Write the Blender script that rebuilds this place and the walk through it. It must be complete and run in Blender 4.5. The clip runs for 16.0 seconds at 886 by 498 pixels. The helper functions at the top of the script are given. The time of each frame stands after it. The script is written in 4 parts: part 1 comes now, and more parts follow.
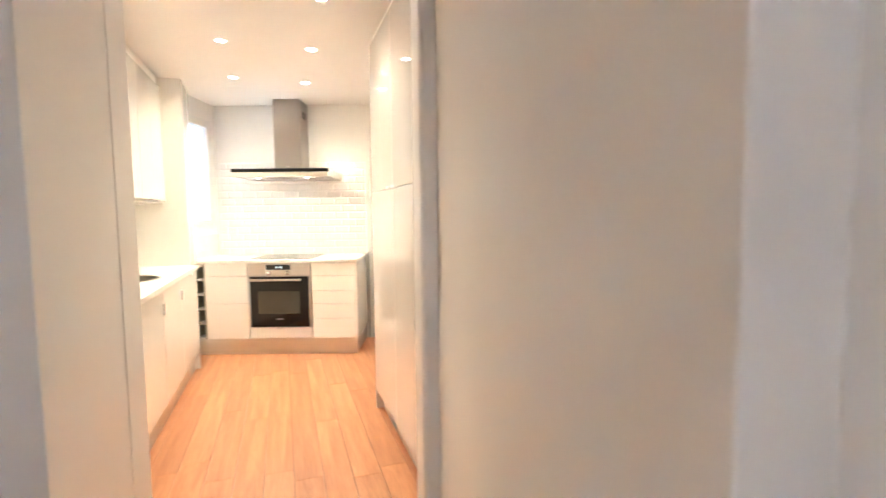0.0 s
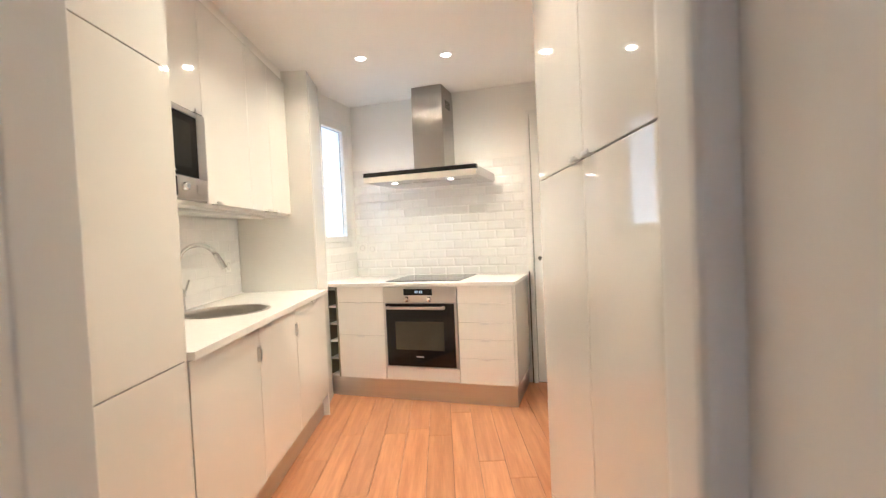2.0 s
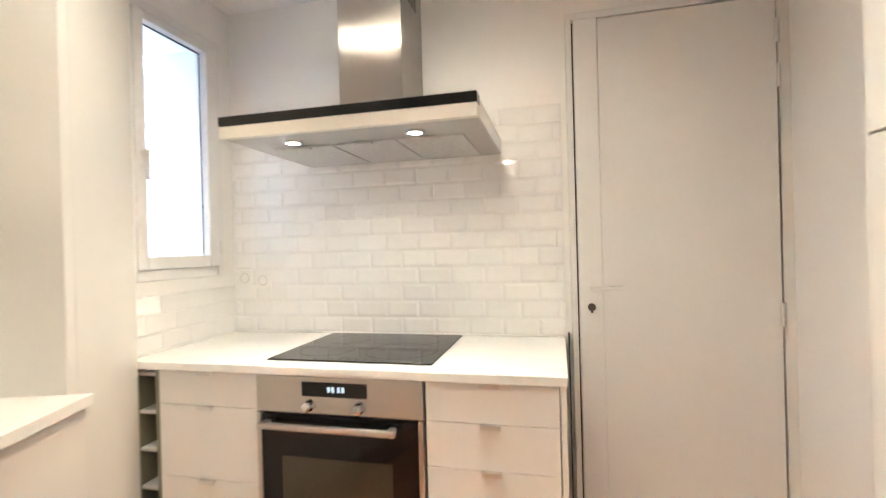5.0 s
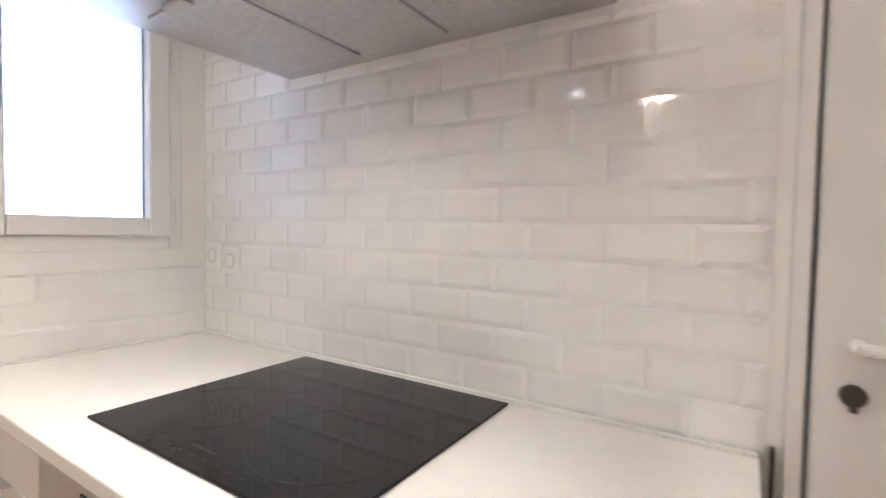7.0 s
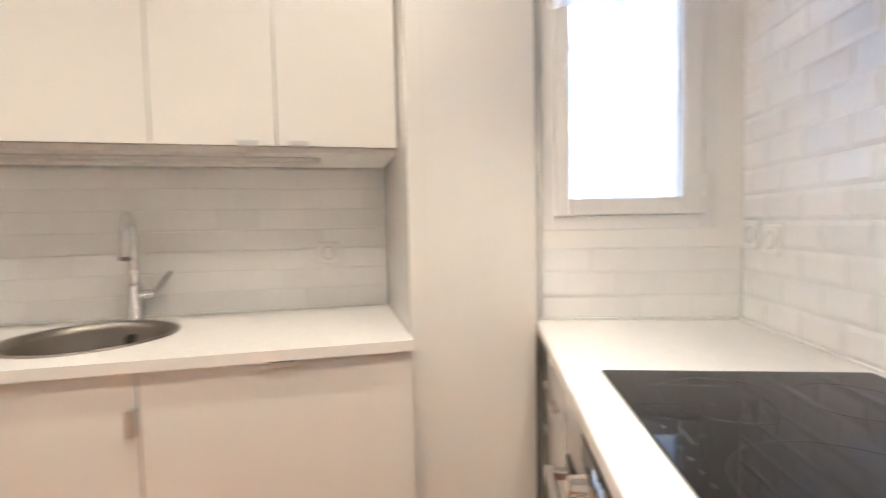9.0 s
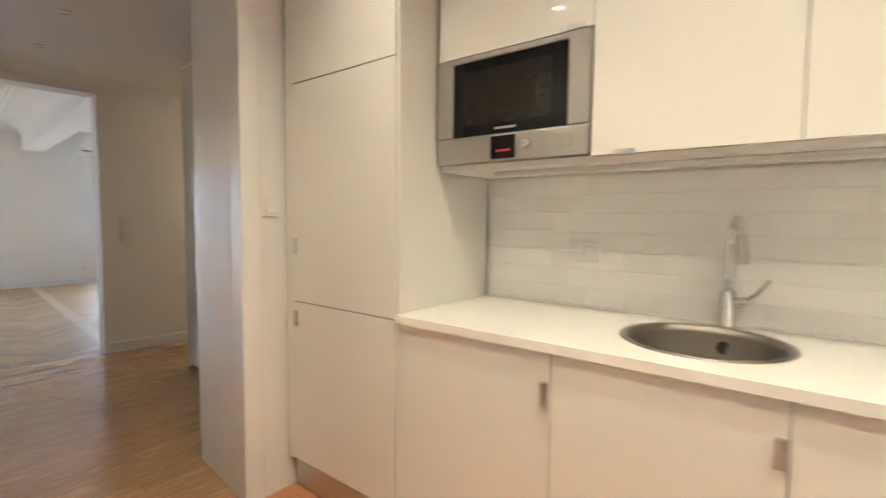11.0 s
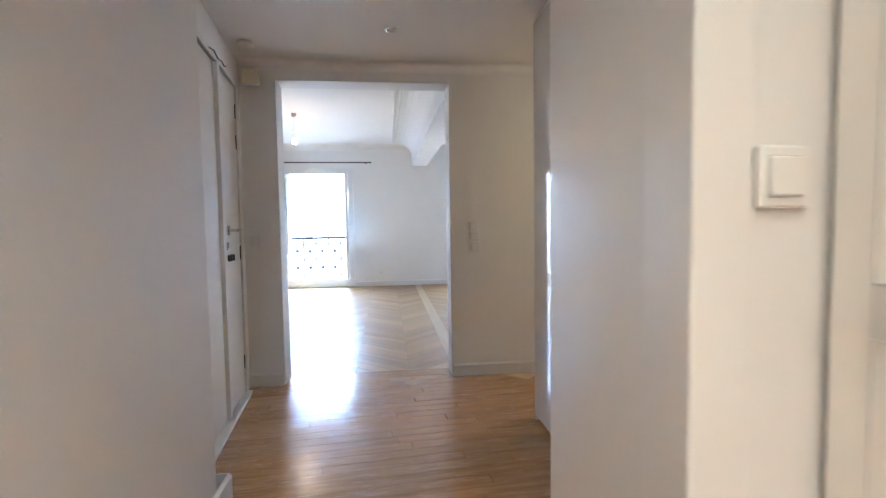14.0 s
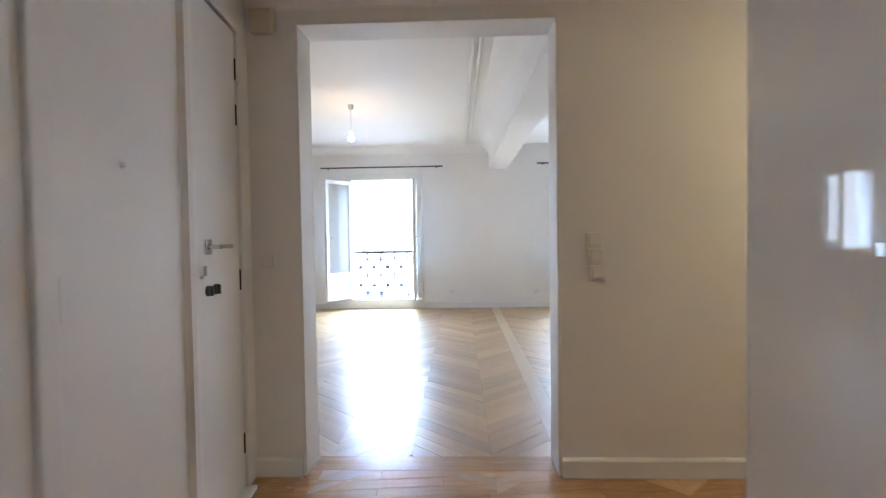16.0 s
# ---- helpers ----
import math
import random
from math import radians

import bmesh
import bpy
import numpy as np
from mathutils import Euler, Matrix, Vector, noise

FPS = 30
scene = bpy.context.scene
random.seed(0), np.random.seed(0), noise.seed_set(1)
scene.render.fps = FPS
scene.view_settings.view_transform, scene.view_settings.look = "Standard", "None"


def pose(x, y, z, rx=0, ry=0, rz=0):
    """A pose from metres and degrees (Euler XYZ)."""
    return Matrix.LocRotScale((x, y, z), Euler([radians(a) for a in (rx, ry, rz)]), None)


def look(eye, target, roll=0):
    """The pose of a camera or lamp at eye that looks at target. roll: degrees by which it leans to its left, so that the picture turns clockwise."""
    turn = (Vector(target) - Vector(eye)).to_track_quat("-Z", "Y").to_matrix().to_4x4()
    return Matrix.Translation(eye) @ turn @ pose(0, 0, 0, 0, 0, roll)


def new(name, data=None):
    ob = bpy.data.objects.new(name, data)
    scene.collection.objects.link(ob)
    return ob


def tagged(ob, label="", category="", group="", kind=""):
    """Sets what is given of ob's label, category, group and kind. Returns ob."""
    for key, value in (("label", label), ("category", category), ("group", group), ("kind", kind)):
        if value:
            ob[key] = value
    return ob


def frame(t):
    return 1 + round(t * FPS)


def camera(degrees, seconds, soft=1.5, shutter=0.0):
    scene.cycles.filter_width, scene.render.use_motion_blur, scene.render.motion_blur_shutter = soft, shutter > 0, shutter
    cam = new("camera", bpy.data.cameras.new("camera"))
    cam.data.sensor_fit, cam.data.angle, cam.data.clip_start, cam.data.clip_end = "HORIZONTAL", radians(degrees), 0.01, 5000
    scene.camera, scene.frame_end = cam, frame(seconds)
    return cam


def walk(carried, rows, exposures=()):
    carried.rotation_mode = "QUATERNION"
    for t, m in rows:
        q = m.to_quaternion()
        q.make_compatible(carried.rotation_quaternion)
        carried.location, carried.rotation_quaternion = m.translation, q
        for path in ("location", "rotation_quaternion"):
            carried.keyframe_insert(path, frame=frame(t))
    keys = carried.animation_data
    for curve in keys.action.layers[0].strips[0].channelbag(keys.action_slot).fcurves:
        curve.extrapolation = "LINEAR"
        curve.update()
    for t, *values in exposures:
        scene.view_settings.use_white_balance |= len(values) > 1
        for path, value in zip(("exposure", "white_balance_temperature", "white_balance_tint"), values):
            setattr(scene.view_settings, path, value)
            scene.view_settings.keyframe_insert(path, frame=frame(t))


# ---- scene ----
cam = camera(86.4, 16.0, soft=1.35, shutter=0.5)
PATH = [
    (0, (1.319, 1.565, 1.345), (1.962, 3.452, 1.194), -0.6),
    (0.5, (1.409, 1.836, 1.301), (1.764, 3.8, 1.177), -1.7),
    (1, (1.464, 2.119, 1.291), (1.65, 4.108, 1.192), -1.9),
    (1.5, (1.478, 2.388, 1.285), (1.558, 4.385, 1.205), -2.2),
    (2, (1.467, 2.711, 1.277), (1.474, 4.71, 1.216), -2.6),
    (2.5, (1.457, 2.999, 1.283), (1.425, 4.998, 1.234), -2.5),
    (3, (1.445, 3.343, 1.284), (1.4, 5.342, 1.248), -2.5),
    (3.5, (1.42, 3.666, 1.283), (1.409, 5.666, 1.26), -2.4),
    (4, (1.439, 4.026, 1.295), (1.471, 6.026, 1.274), -2.1),
    (4.5, (1.47, 4.361, 1.298), (1.568, 6.359, 1.286), -1.9),
    (5, (1.504, 4.717, 1.306), (1.68, 6.71, 1.303), -1.5),
    (5.2, (1.516, 4.841, 1.303), (1.716, 6.831, 1.31), -1.5),
    (7.3, (1.871, 5.883, 1.268), (1.164, 7.75, 1.154), 0.7),
    (7.5, (1.867, 5.931, 1.25), (0.995, 7.725, 1.109), 0.2),
    (8, (1.859, 5.973, 1.229), (0.537, 7.467, 1.086), -0.5),
    (8.5, (1.847, 5.94, 1.218), (0.138, 6.975, 1.127), -0.3),
    (9, (1.872, 5.93, 1.233), (-0.072, 6.387, 1.126), -1.1),
    (9.5, (1.932, 5.865, 1.233), (-0.065, 5.773, 1.159), -0.6),
    (10, (2.037, 5.813, 1.269), (0.136, 5.196, 1.176), 0.6),
    (10.2, (2.006, 5.75, 1.276), (0.16, 4.986, 1.174), 0.6),
    (12.3, (1.594, 5.068, 1.262), (0.574, 3.351, 1.155), 0.3),
    (12.5, (1.542, 5.004, 1.262), (0.609, 3.238, 1.168), 0.2),
    (13, (1.399, 4.728, 1.261), (0.695, 2.859, 1.159), -0.4),
    (13.5, (1.297, 4.417, 1.252), (0.769, 2.491, 1.142), -0.6),
    (14, (1.24, 4.098, 1.262), (0.83, 2.142, 1.148), -0.85),
    (14.5, (1.193, 3.784, 1.265), (0.843, 1.814, 1.157), -0.97),
    (15, (1.159, 3.437, 1.258), (0.88, 1.458, 1.168), -0.9),
    (15.5, (1.134, 3.112, 1.271), (0.93, 1.122, 1.189), -0.84),
    (16, (1.112, 2.771, 1.261), (1.008, 0.774, 1.204), -0.84),
]
EXPOSURES = [(0.0, 5.24, 5700, 12), (1.0, 4.95, 5580, 12), (2.0, 4.58, 5400, 12), (3.0, 4.48, 5600, 12), (4.0, 4.44, 5450, 12), (5.0, 4.36, 5380, 12), (7.5, 3.8, 5120, 19), (8.0, 3.95, 5130, 19), (9.0, 4.06, 5280, 17), (9.5, 3.8, 5600, 12), (10.0, 3.88, 5650, 10), (12.5, 4.57, 5320, 10), (13.5, 4.54, 5120, 10), (14.5, 4.65, 4900, 10), (15.5, 4.51, 5030, 10), (16.0, 4.5, 5280, 10)]
walk(cam, [(t, look(eye, target, roll)) for t, eye, target, roll in PATH], EXPOSURES)

# world and sun -------------------------------------------------------------
world = bpy.data.worlds.new("sky")
scene.world = world
world.use_nodes = True
wn = world.node_tree.nodes
sky = wn.new("ShaderNodeTexSky")
sky.sky_type, sky.sun_disc = "NISHITA", False
sky.sun_elevation, sky.sun_rotation = radians(53), radians(-63)
wn["Background"].inputs["Strength"].default_value = 0.08
world.node_tree.links.new(sky.outputs["Color"], wn["Background"].inputs["Color"])
sun = new("sun", bpy.data.lights.new("sun", "SUN"))
sun.data.energy, sun.data.angle, sun.data.color = 3.6, radians(0.6), (1.0, 0.95, 0.88)
sun.matrix_world = look((-8, 4, 12), (0, 0, 0))

WARM = (1.0, 0.81, 0.515)


def lamp(name, m, power, size, spread=180, shape="DISK", col=WARM):
    d = bpy.data.lights.new(name, "AREA")
    d.shape, d.size, d.energy, d.color, d.spread = shape, size, power, col, radians(spread)
    ob = new(name, d)
    ob.matrix_world = m
    return ob


def sky_panel(name, m, power, w, h):
    """Stands in for the open sky above a window, just outside and over its opening."""
    d = bpy.data.lights.new(name, "AREA")
    d.shape, d.size, d.size_y, d.energy, d.color = "RECTANGLE", w, h, power, (0.64, 0.81, 1.0)
    ob = new(name, d)
    ob.matrix_world = m
    return ob


# materials -------------------------------------------------------------------
def mat(name, col, rough=0.5, metal=0.0, var=0.04, scale=6.0, bump=0.0, bscale=60.0, coat=0.0, stretch=(1, 1, 1), rvar=0.0, rnd=0.0):
    """Painted or plain surface: tone varies at a broad and a fine scale, with optional relief."""
    m = bpy.data.materials.new(name)
    m.use_nodes = True
    nt, n = m.node_tree, m.node_tree.nodes
    p = n["Principled BSDF"]
    tc, mp = n.new("ShaderNodeTexCoord"), n.new("ShaderNodeMapping")
    mp.inputs["Scale"].default_value = stretch
    nt.links.new(tc.outputs["Object"], mp.inputs["Vector"])
    a, b = n.new("ShaderNodeTexNoise"), n.new("ShaderNodeTexNoise")
    for tex, s in ((a, scale), (b, bscale)):
        tex.inputs["Scale"].default_value = s
        tex.inputs["Detail"].default_value = 4
        nt.links.new(mp.outputs["Vector"], tex.inputs["Vector"])
    add = n.new("ShaderNodeMath")
    add.operation = "MULTIPLY_ADD"
    nt.links.new(b.outputs["Fac"], add.inputs[0])
    add.inputs[1].default_value = 0.35
    nt.links.new(a.outputs["Fac"], add.inputs[2])
    ramp = n.new("ShaderNodeMapRange")
    ramp.inputs["From Min"].default_value, ramp.inputs["From Max"].default_value = 0.35, 1.0
    ramp.inputs["To Min"].default_value, ramp.inputs["To Max"].default_value = 1 - var, 1 + var
    nt.links.new(add.outputs[0], ramp.inputs["Value"])
    tone = ramp.outputs["Result"]
    if rnd:
        info, rr, mul = n.new("ShaderNodeObjectInfo"), n.new("ShaderNodeMapRange"), n.new("ShaderNodeMath")
        rr.inputs["To Min"].default_value, rr.inputs["To Max"].default_value = 1 - rnd, 1 + rnd
        nt.links.new(info.outputs["Random"], rr.inputs["Value"])
        mul.operation = "MULTIPLY"
        nt.links.new(tone, mul.inputs[0])
        nt.links.new(rr.outputs["Result"], mul.inputs[1])
        tone = mul.outputs[0]
    sc = n.new("ShaderNodeVectorMath")
    sc.operation = "SCALE"
    sc.inputs[0].default_value = col
    nt.links.new(tone, sc.inputs["Scale"])
    nt.links.new(sc.outputs["Vector"], p.inputs["Base Color"])
    p.inputs["Metallic"].default_value = metal
    p.inputs["Roughness"].default_value = rough
    if rvar:
        rm = n.new("ShaderNodeMapRange")
        rm.inputs["To Min"].default_value, rm.inputs["To Max"].default_value = max(0.02, rough - rvar), rough + rvar
        nt.links.new(a.outputs["Fac"], rm.inputs["Value"])
        nt.links.new(rm.outputs["Result"], p.inputs["Roughness"])
    p.inputs["Coat Weight"].default_value = coat
    p.inputs["Coat Roughness"].default_value = 0.04
    if bump:
        bp = n.new("ShaderNodeBump")
        bp.inputs["Strength"].default_value, bp.inputs["Distance"].default_value = bump, 0.002
        nt.links.new(b.outputs["Fac"], bp.inputs["Height"])
        nt.links.new(bp.outputs["Normal"], p.inputs["Normal"])
    return m


def wood(name, dark, light, rough, rvar=0.06, wave=0.15, along="y", rnd=0.12, coat=0.0, turn=0.0, joined=False, crough=0.12):
    """Board of oak: long grain streaks, broad figure, and each board of its own tone."""
    m = bpy.data.materials.new(name)
    m.use_nodes = True
    nt, n = m.node_tree, m.node_tree.nodes
    p = n["Principled BSDF"]
    tc, mp, info = n.new("ShaderNodeTexCoord"), n.new("ShaderNodeMapping"), n.new("ShaderNodeObjectInfo")
    rand = n.new("ShaderNodeNewGeometry").outputs["Random Per Island"] if joined else info.outputs["Random"]
    mp.inputs["Scale"].default_value = (14, 0.9, 14) if along == "y" else (0.9, 14, 14)
    spin = n.new("ShaderNodeMapping")
    spin.inputs["Rotation"].default_value = (0, 0, radians(turn))
    off = n.new("ShaderNodeVectorMath")
    off.operation = "ADD"
    far = n.new("ShaderNodeVectorMath")
    far.operation = "SCALE"
    far.inputs[0].default_value = (37, 53, 11)
    nt.links.new(rand, far.inputs["Scale"])
    nt.links.new(tc.outputs["Object"], spin.inputs["Vector"])
    nt.links.new(spin.outputs["Vector"], off.inputs[0])
    nt.links.new(far.outputs["Vector"], off.inputs[1])
    nt.links.new(off.outputs["Vector"], mp.inputs["Vector"])
    a, b = n.new("ShaderNodeTexNoise"), n.new("ShaderNodeTexNoise")
    a.inputs["Scale"].default_value, a.inputs["Detail"].default_value, a.inputs["Distortion"].default_value = 1.6, 5, 0.6
    b.inputs["Scale"].default_value, b.inputs["Detail"].default_value = 9, 6
    for tex in (a, b):
        nt.links.new(mp.outputs["Vector"], tex.inputs["Vector"])
    add = n.new("ShaderNodeMath")
    add.operation = "MULTIPLY_ADD"
    nt.links.new(b.outputs["Fac"], add.inputs[0])
    add.inputs[1].default_value = 0.5
    nt.links.new(a.outputs["Fac"], add.inputs[2])
    cr = n.new("ShaderNodeValToRGB")
    cr.color_ramp.elements[0].position, cr.color_ramp.elements[1].position = 0.45, 1.05
    cr.color_ramp.elements[0].color, cr.color_ramp.elements[1].color = (*dark, 1), (*light, 1)
    nt.links.new(add.outputs[0], cr.inputs["Fac"])
    rr = n.new("ShaderNodeMapRange")
    rr.inputs["To Min"].default_value, rr.inputs["To Max"].default_value = 1 - rnd, 1 + rnd
    nt.links.new(rand, rr.inputs["Value"])
    sc = n.new("ShaderNodeVectorMath")
    sc.operation = "SCALE"
    nt.links.new(cr.outputs["Color"], sc.inputs[0])
    nt.links.new(rr.outputs["Result"], sc.inputs["Scale"])
    nt.links.new(sc.outputs["Vector"], p.inputs["Base Color"])
    rm = n.new("ShaderNodeMapRange")
    rm.inputs["To Min"].default_value, rm.inputs["To Max"].default_value = max(0.05, rough - rvar), rough + rvar
    nt.links.new(b.outputs["Fac"], rm.inputs["Value"])
    nt.links.new(rm.outputs["Result"], p.inputs["Roughness"])
    p.inputs["Coat Weight"].default_value = coat
    p.inputs["Coat Roughness"].default_value = crough
    bp = n.new("ShaderNodeBump")
    bp.inputs["Strength"].default_value, bp.inputs["Distance"].default_value = wave, 0.002
    nt.links.new(add.outputs[0], bp.inputs["Height"])
    nt.links.new(bp.outputs["Normal"], p.inputs["Normal"])
    return m


def glow(name, col, strength):
    m = bpy.data.materials.new(name)
    m.use_nodes = True
    p = m.node_tree.nodes["Principled BSDF"]
    p.inputs["Base Color"].default_value = (*col, 1)
    p.inputs["Emission Color"].default_value = (*col, 1)
    p.inputs["Emission Strength"].default_value = strength
    return m


def clear(name, rough=0.0, col=(1, 1, 1)):
    m = bpy.data.materials.new(name)
    m.use_nodes = True
    p = m.node_tree.nodes["Principled BSDF"]
    p.inputs["Base Color"].default_value = (*col, 1)
    p.inputs["Transmission Weight"].default_value = 1.0
    p.inputs["Roughness"].default_value = rough
    p.inputs["IOR"].default_value = 1.45
    return m


WALL = mat("white_wall_paint", (0.84, 0.825, 0.795), 0.55, var=0.02, scale=1.5, bump=0.06, bscale=90)
SATIN = mat("white_satin_paint", (0.80, 0.79, 0.77), 0.30, var=0.02, scale=2, bump=0.03, bscale=12, rvar=0.03)
CEIL = mat("white_ceiling_paint", (0.88, 0.87, 0.85), 0.7, var=0.015, scale=1.2, bump=0.04, bscale=70)
DOORP = mat("white_door_paint", (0.80, 0.79, 0.77), 0.5, var=0.02, scale=3, bump=0.05, bscale=30)
GLOSS = mat("glossy_white_lacquer", (0.79, 0.77, 0.725), 0.035, var=0.01, scale=2.5, coat=0.4, bump=0.01, bscale=5)
CARC = mat("white_cabinet_board", (0.80, 0.79, 0.76), 0.4, var=0.02)
# Dark olive puts the dim inside of the bottle rack into its boards' colour.
RACKIN = mat("shade_olive_rack_board", (0.20, 0.20, 0.14), 0.5, var=0.05)
LIP = mat("pale_satin_steel", (0.86, 0.82, 0.75), 0.36, 1.0, var=0.03, scale=3, bscale=30, stretch=(1, 40, 1))
# Near-black that paints the shade inside door gaps; also colours the glazing seal.
DARKGAP = mat("dark_gap", (0.05, 0.048, 0.045), 0.7, var=0.05)
STONE = mat("white_composite_worktop", (0.83, 0.815, 0.78), 0.25, var=0.03, scale=30, bscale=300)
TILE = mat("white_glazed_tile", (0.85, 0.84, 0.82), 0.10, var=0.02, scale=9, coat=0.25, rnd=0.03, bump=0.03, bscale=25)
GROUT = mat("pale_grout", (0.78, 0.77, 0.75), 0.85, var=0.05, scale=30, bump=0.2, bscale=200)
STEEL = mat("brushed_steel", (0.55, 0.53, 0.51), 0.30, 1.0, var=0.06, scale=3, bscale=30, stretch=(1, 40, 1), bump=0.05, rvar=0.06)
STEELV = mat("brushed_steel_flue", (0.42, 0.395, 0.37), 0.29, 1.0, var=0.012, scale=3, bscale=30, stretch=(60, 60, 1), bump=0, rvar=0.004)
STEELV.node_tree.nodes["Principled BSDF"].inputs["Anisotropic"].default_value = 0.95
tangent = STEELV.node_tree.nodes.new("ShaderNodeTangent")
tangent.direction_type, tangent.axis = "RADIAL", "Z"
STEELV.node_tree.links.new(tangent.outputs["Tangent"], STEELV.node_tree.nodes["Principled BSDF"].inputs["Tangent"])
PLINTH = mat("brushed_aluminium_plinth", (0.62, 0.60, 0.57), 0.33, 1.0, var=0.05, scale=2, bscale=20, stretch=(0.5, 0.5, 40), bump=0.06)
SINKSTEEL = mat("worn_sink_steel", (0.36, 0.33, 0.295), 0.34, 1.0, var=0.08, scale=8, bscale=60, bump=0.04)
CHROME = mat("chrome", (0.72, 0.72, 0.72), 0.08, 1.0, var=0.02)
NICKEL = mat("satin_nickel", (0.66, 0.65, 0.63), 0.30, 1.0, var=0.04)
BLACKG = mat("black_glass", (0.005, 0.005, 0.0055), 0.06, var=0.1)
BLACKG.node_tree.nodes["Principled BSDF"].inputs["Specular IOR Level"].default_value = 0.36
HOBGLASS = mat("black_ceramic_glass", (0.004, 0.004, 0.0045), 0.035, var=0.1)
HOBGLASS.node_tree.nodes["Principled BSDF"].inputs["Specular IOR Level"].default_value = 0.32
DARKWIN = mat("dark_oven_window", (0.05, 0.045, 0.032), 0.06, var=0.2, scale=4)
MWWIN = mat("dark_microwave_window", (0.017, 0.016, 0.013), 0.12, var=0.2, scale=4)
BLACKP = mat("black_plastic", (0.02, 0.02, 0.02), 0.4, var=0.1)
PLAST = mat("white_plastic", (0.80, 0.79, 0.76), 0.3, var=0.01)
# White plastic greyed to carry the shade of socket wells and rocker gaps.
PLASTD = mat("recess_shaded_plastic", (0.62, 0.61, 0.585), 0.35, var=0.02)
CREAMP = mat("yellowed_plastic", (0.70, 0.64, 0.50), 0.4, var=0.03)
FILTER = mat("aluminium_mesh_filter", (0.60, 0.59, 0.58), 0.45, 0.8, var=0.15, scale=60, bscale=500, bump=0.4)
RODM = mat("dark_bronze_metal", (0.10, 0.095, 0.09), 0.4, 0.8, var=0.1)
IRON = mat("black_wrought_iron", (0.03, 0.03, 0.032), 0.5, var=0.15, scale=20)
FACADE = mat("pale_limestone_render", (0.72, 0.69, 0.63), 0.85, var=0.08, scale=0.6, bscale=8, bump=0.2)
YARD = mat("pale_courtyard_render", (0.74, 0.77, 0.74), 0.85, var=0.05, scale=0.8, bscale=8, bump=0.2)
ZINC = mat("zinc_roof", (0.30, 0.32, 0.35), 0.45, 0.6, var=0.08, scale=2)
ASPH = mat("asphalt", (0.05, 0.05, 0.052), 0.9, var=0.15, scale=4, bscale=120, bump=0.4)
FARGLASS = mat("far_window_glass", (0.32, 0.34, 0.36), 0.25, var=0.1)
OAK = wood("oiled_oak_board", (0.40, 0.160, 0.066), (0.61, 0.292, 0.142), 0.32)
HALLOAK = wood("aged_varnished_oak", (0.34, 0.170, 0.060), (0.54, 0.310, 0.125), 0.26, wave=0.08, along="x", rnd=0.10, coat=0.9, crough=0.16)
CHEVOAK = [wood("varnished_chevron_oak", (0.37, 0.225, 0.092), (0.49, 0.310, 0.135), 0.36, wave=0.03, along="x", rnd=0.20, coat=0.5, turn=a, joined=j, crough=0.24) for j in (False, True) for a in (-42, 42)]
BANDOAK = wood("pale_oak_band", (0.40, 0.29, 0.17), (0.48, 0.36, 0.22), 0.32)
SUBFLOOR = mat("dark_floor_joint", (0.06, 0.035, 0.018), 0.8, var=0.1)
GLASS = clear("window_glass")
BULB = glow("lit_bulb", (1.0, 0.64, 0.32), 10.0)
SPOT = glow("lit_spot", (1.0, 0.88, 0.70), 2.0)
STRIP = mat("frosted_diffuser", (0.75, 0.74, 0.70), 0.5)
RED = glow("red_digits", (1.0, 0.05, 0.08), 0.014)
BLUE = glow("pale_digits", (0.6, 0.8, 1.0), 0.015)


# mesh helpers --------------------------------------------------------------
def B():
    return bmesh.new()


def box(bm, x0, x1, y0, y1, z0, z1, bev=0.0, seg=2):
    v = bmesh.ops.create_cube(bm, size=1)["verts"]
    bmesh.ops.scale(bm, vec=(x1 - x0, y1 - y0, z1 - z0), verts=v)
    bmesh.ops.translate(bm, vec=((x0 + x1) / 2, (y0 + y1) / 2, (z0 + z1) / 2), verts=v)
    if bev:
        e = list({e for w in v for e in w.link_edges})
        bmesh.ops.bevel(bm, geom=e, offset=bev, segments=seg, affect="EDGES", profile=0.5)
    return bm


def prism(bm, pts, z0, z1, bev=0.0):
    lo = [bm.verts.new((x, y, z0)) for x, y in pts]
    hi = [bm.verts.new((x, y, z1)) for x, y in pts]
    f = [bm.faces.new(lo[::-1]), bm.faces.new(hi)]
    for i in range(len(pts)):
        j = (i + 1) % len(pts)
        f.append(bm.faces.new((lo[i], lo[j], hi[j], hi[i])))
    bmesh.ops.recalc_face_normals(bm, faces=f)
    if bev:
        bmesh.ops.bevel(bm, geom=[e for e in bm.edges if abs(e.verts[0].co.z - e.verts[1].co.z) > 0.1], offset=bev, segments=3, affect="EDGES", profile=0.5)
    return bm


def rod(bm, a, b, r, seg=14, r2=None):
    a, b = Vector(a), Vector(b)
    m = Matrix.Translation((a + b) / 2) @ (b - a).to_track_quat("Z", "Y").to_matrix().to_4x4()
    bmesh.ops.create_cone(bm, cap_ends=True, segments=seg, radius1=r, radius2=r if r2 is None else r2, depth=(b - a).length, matrix=m)
    return bm


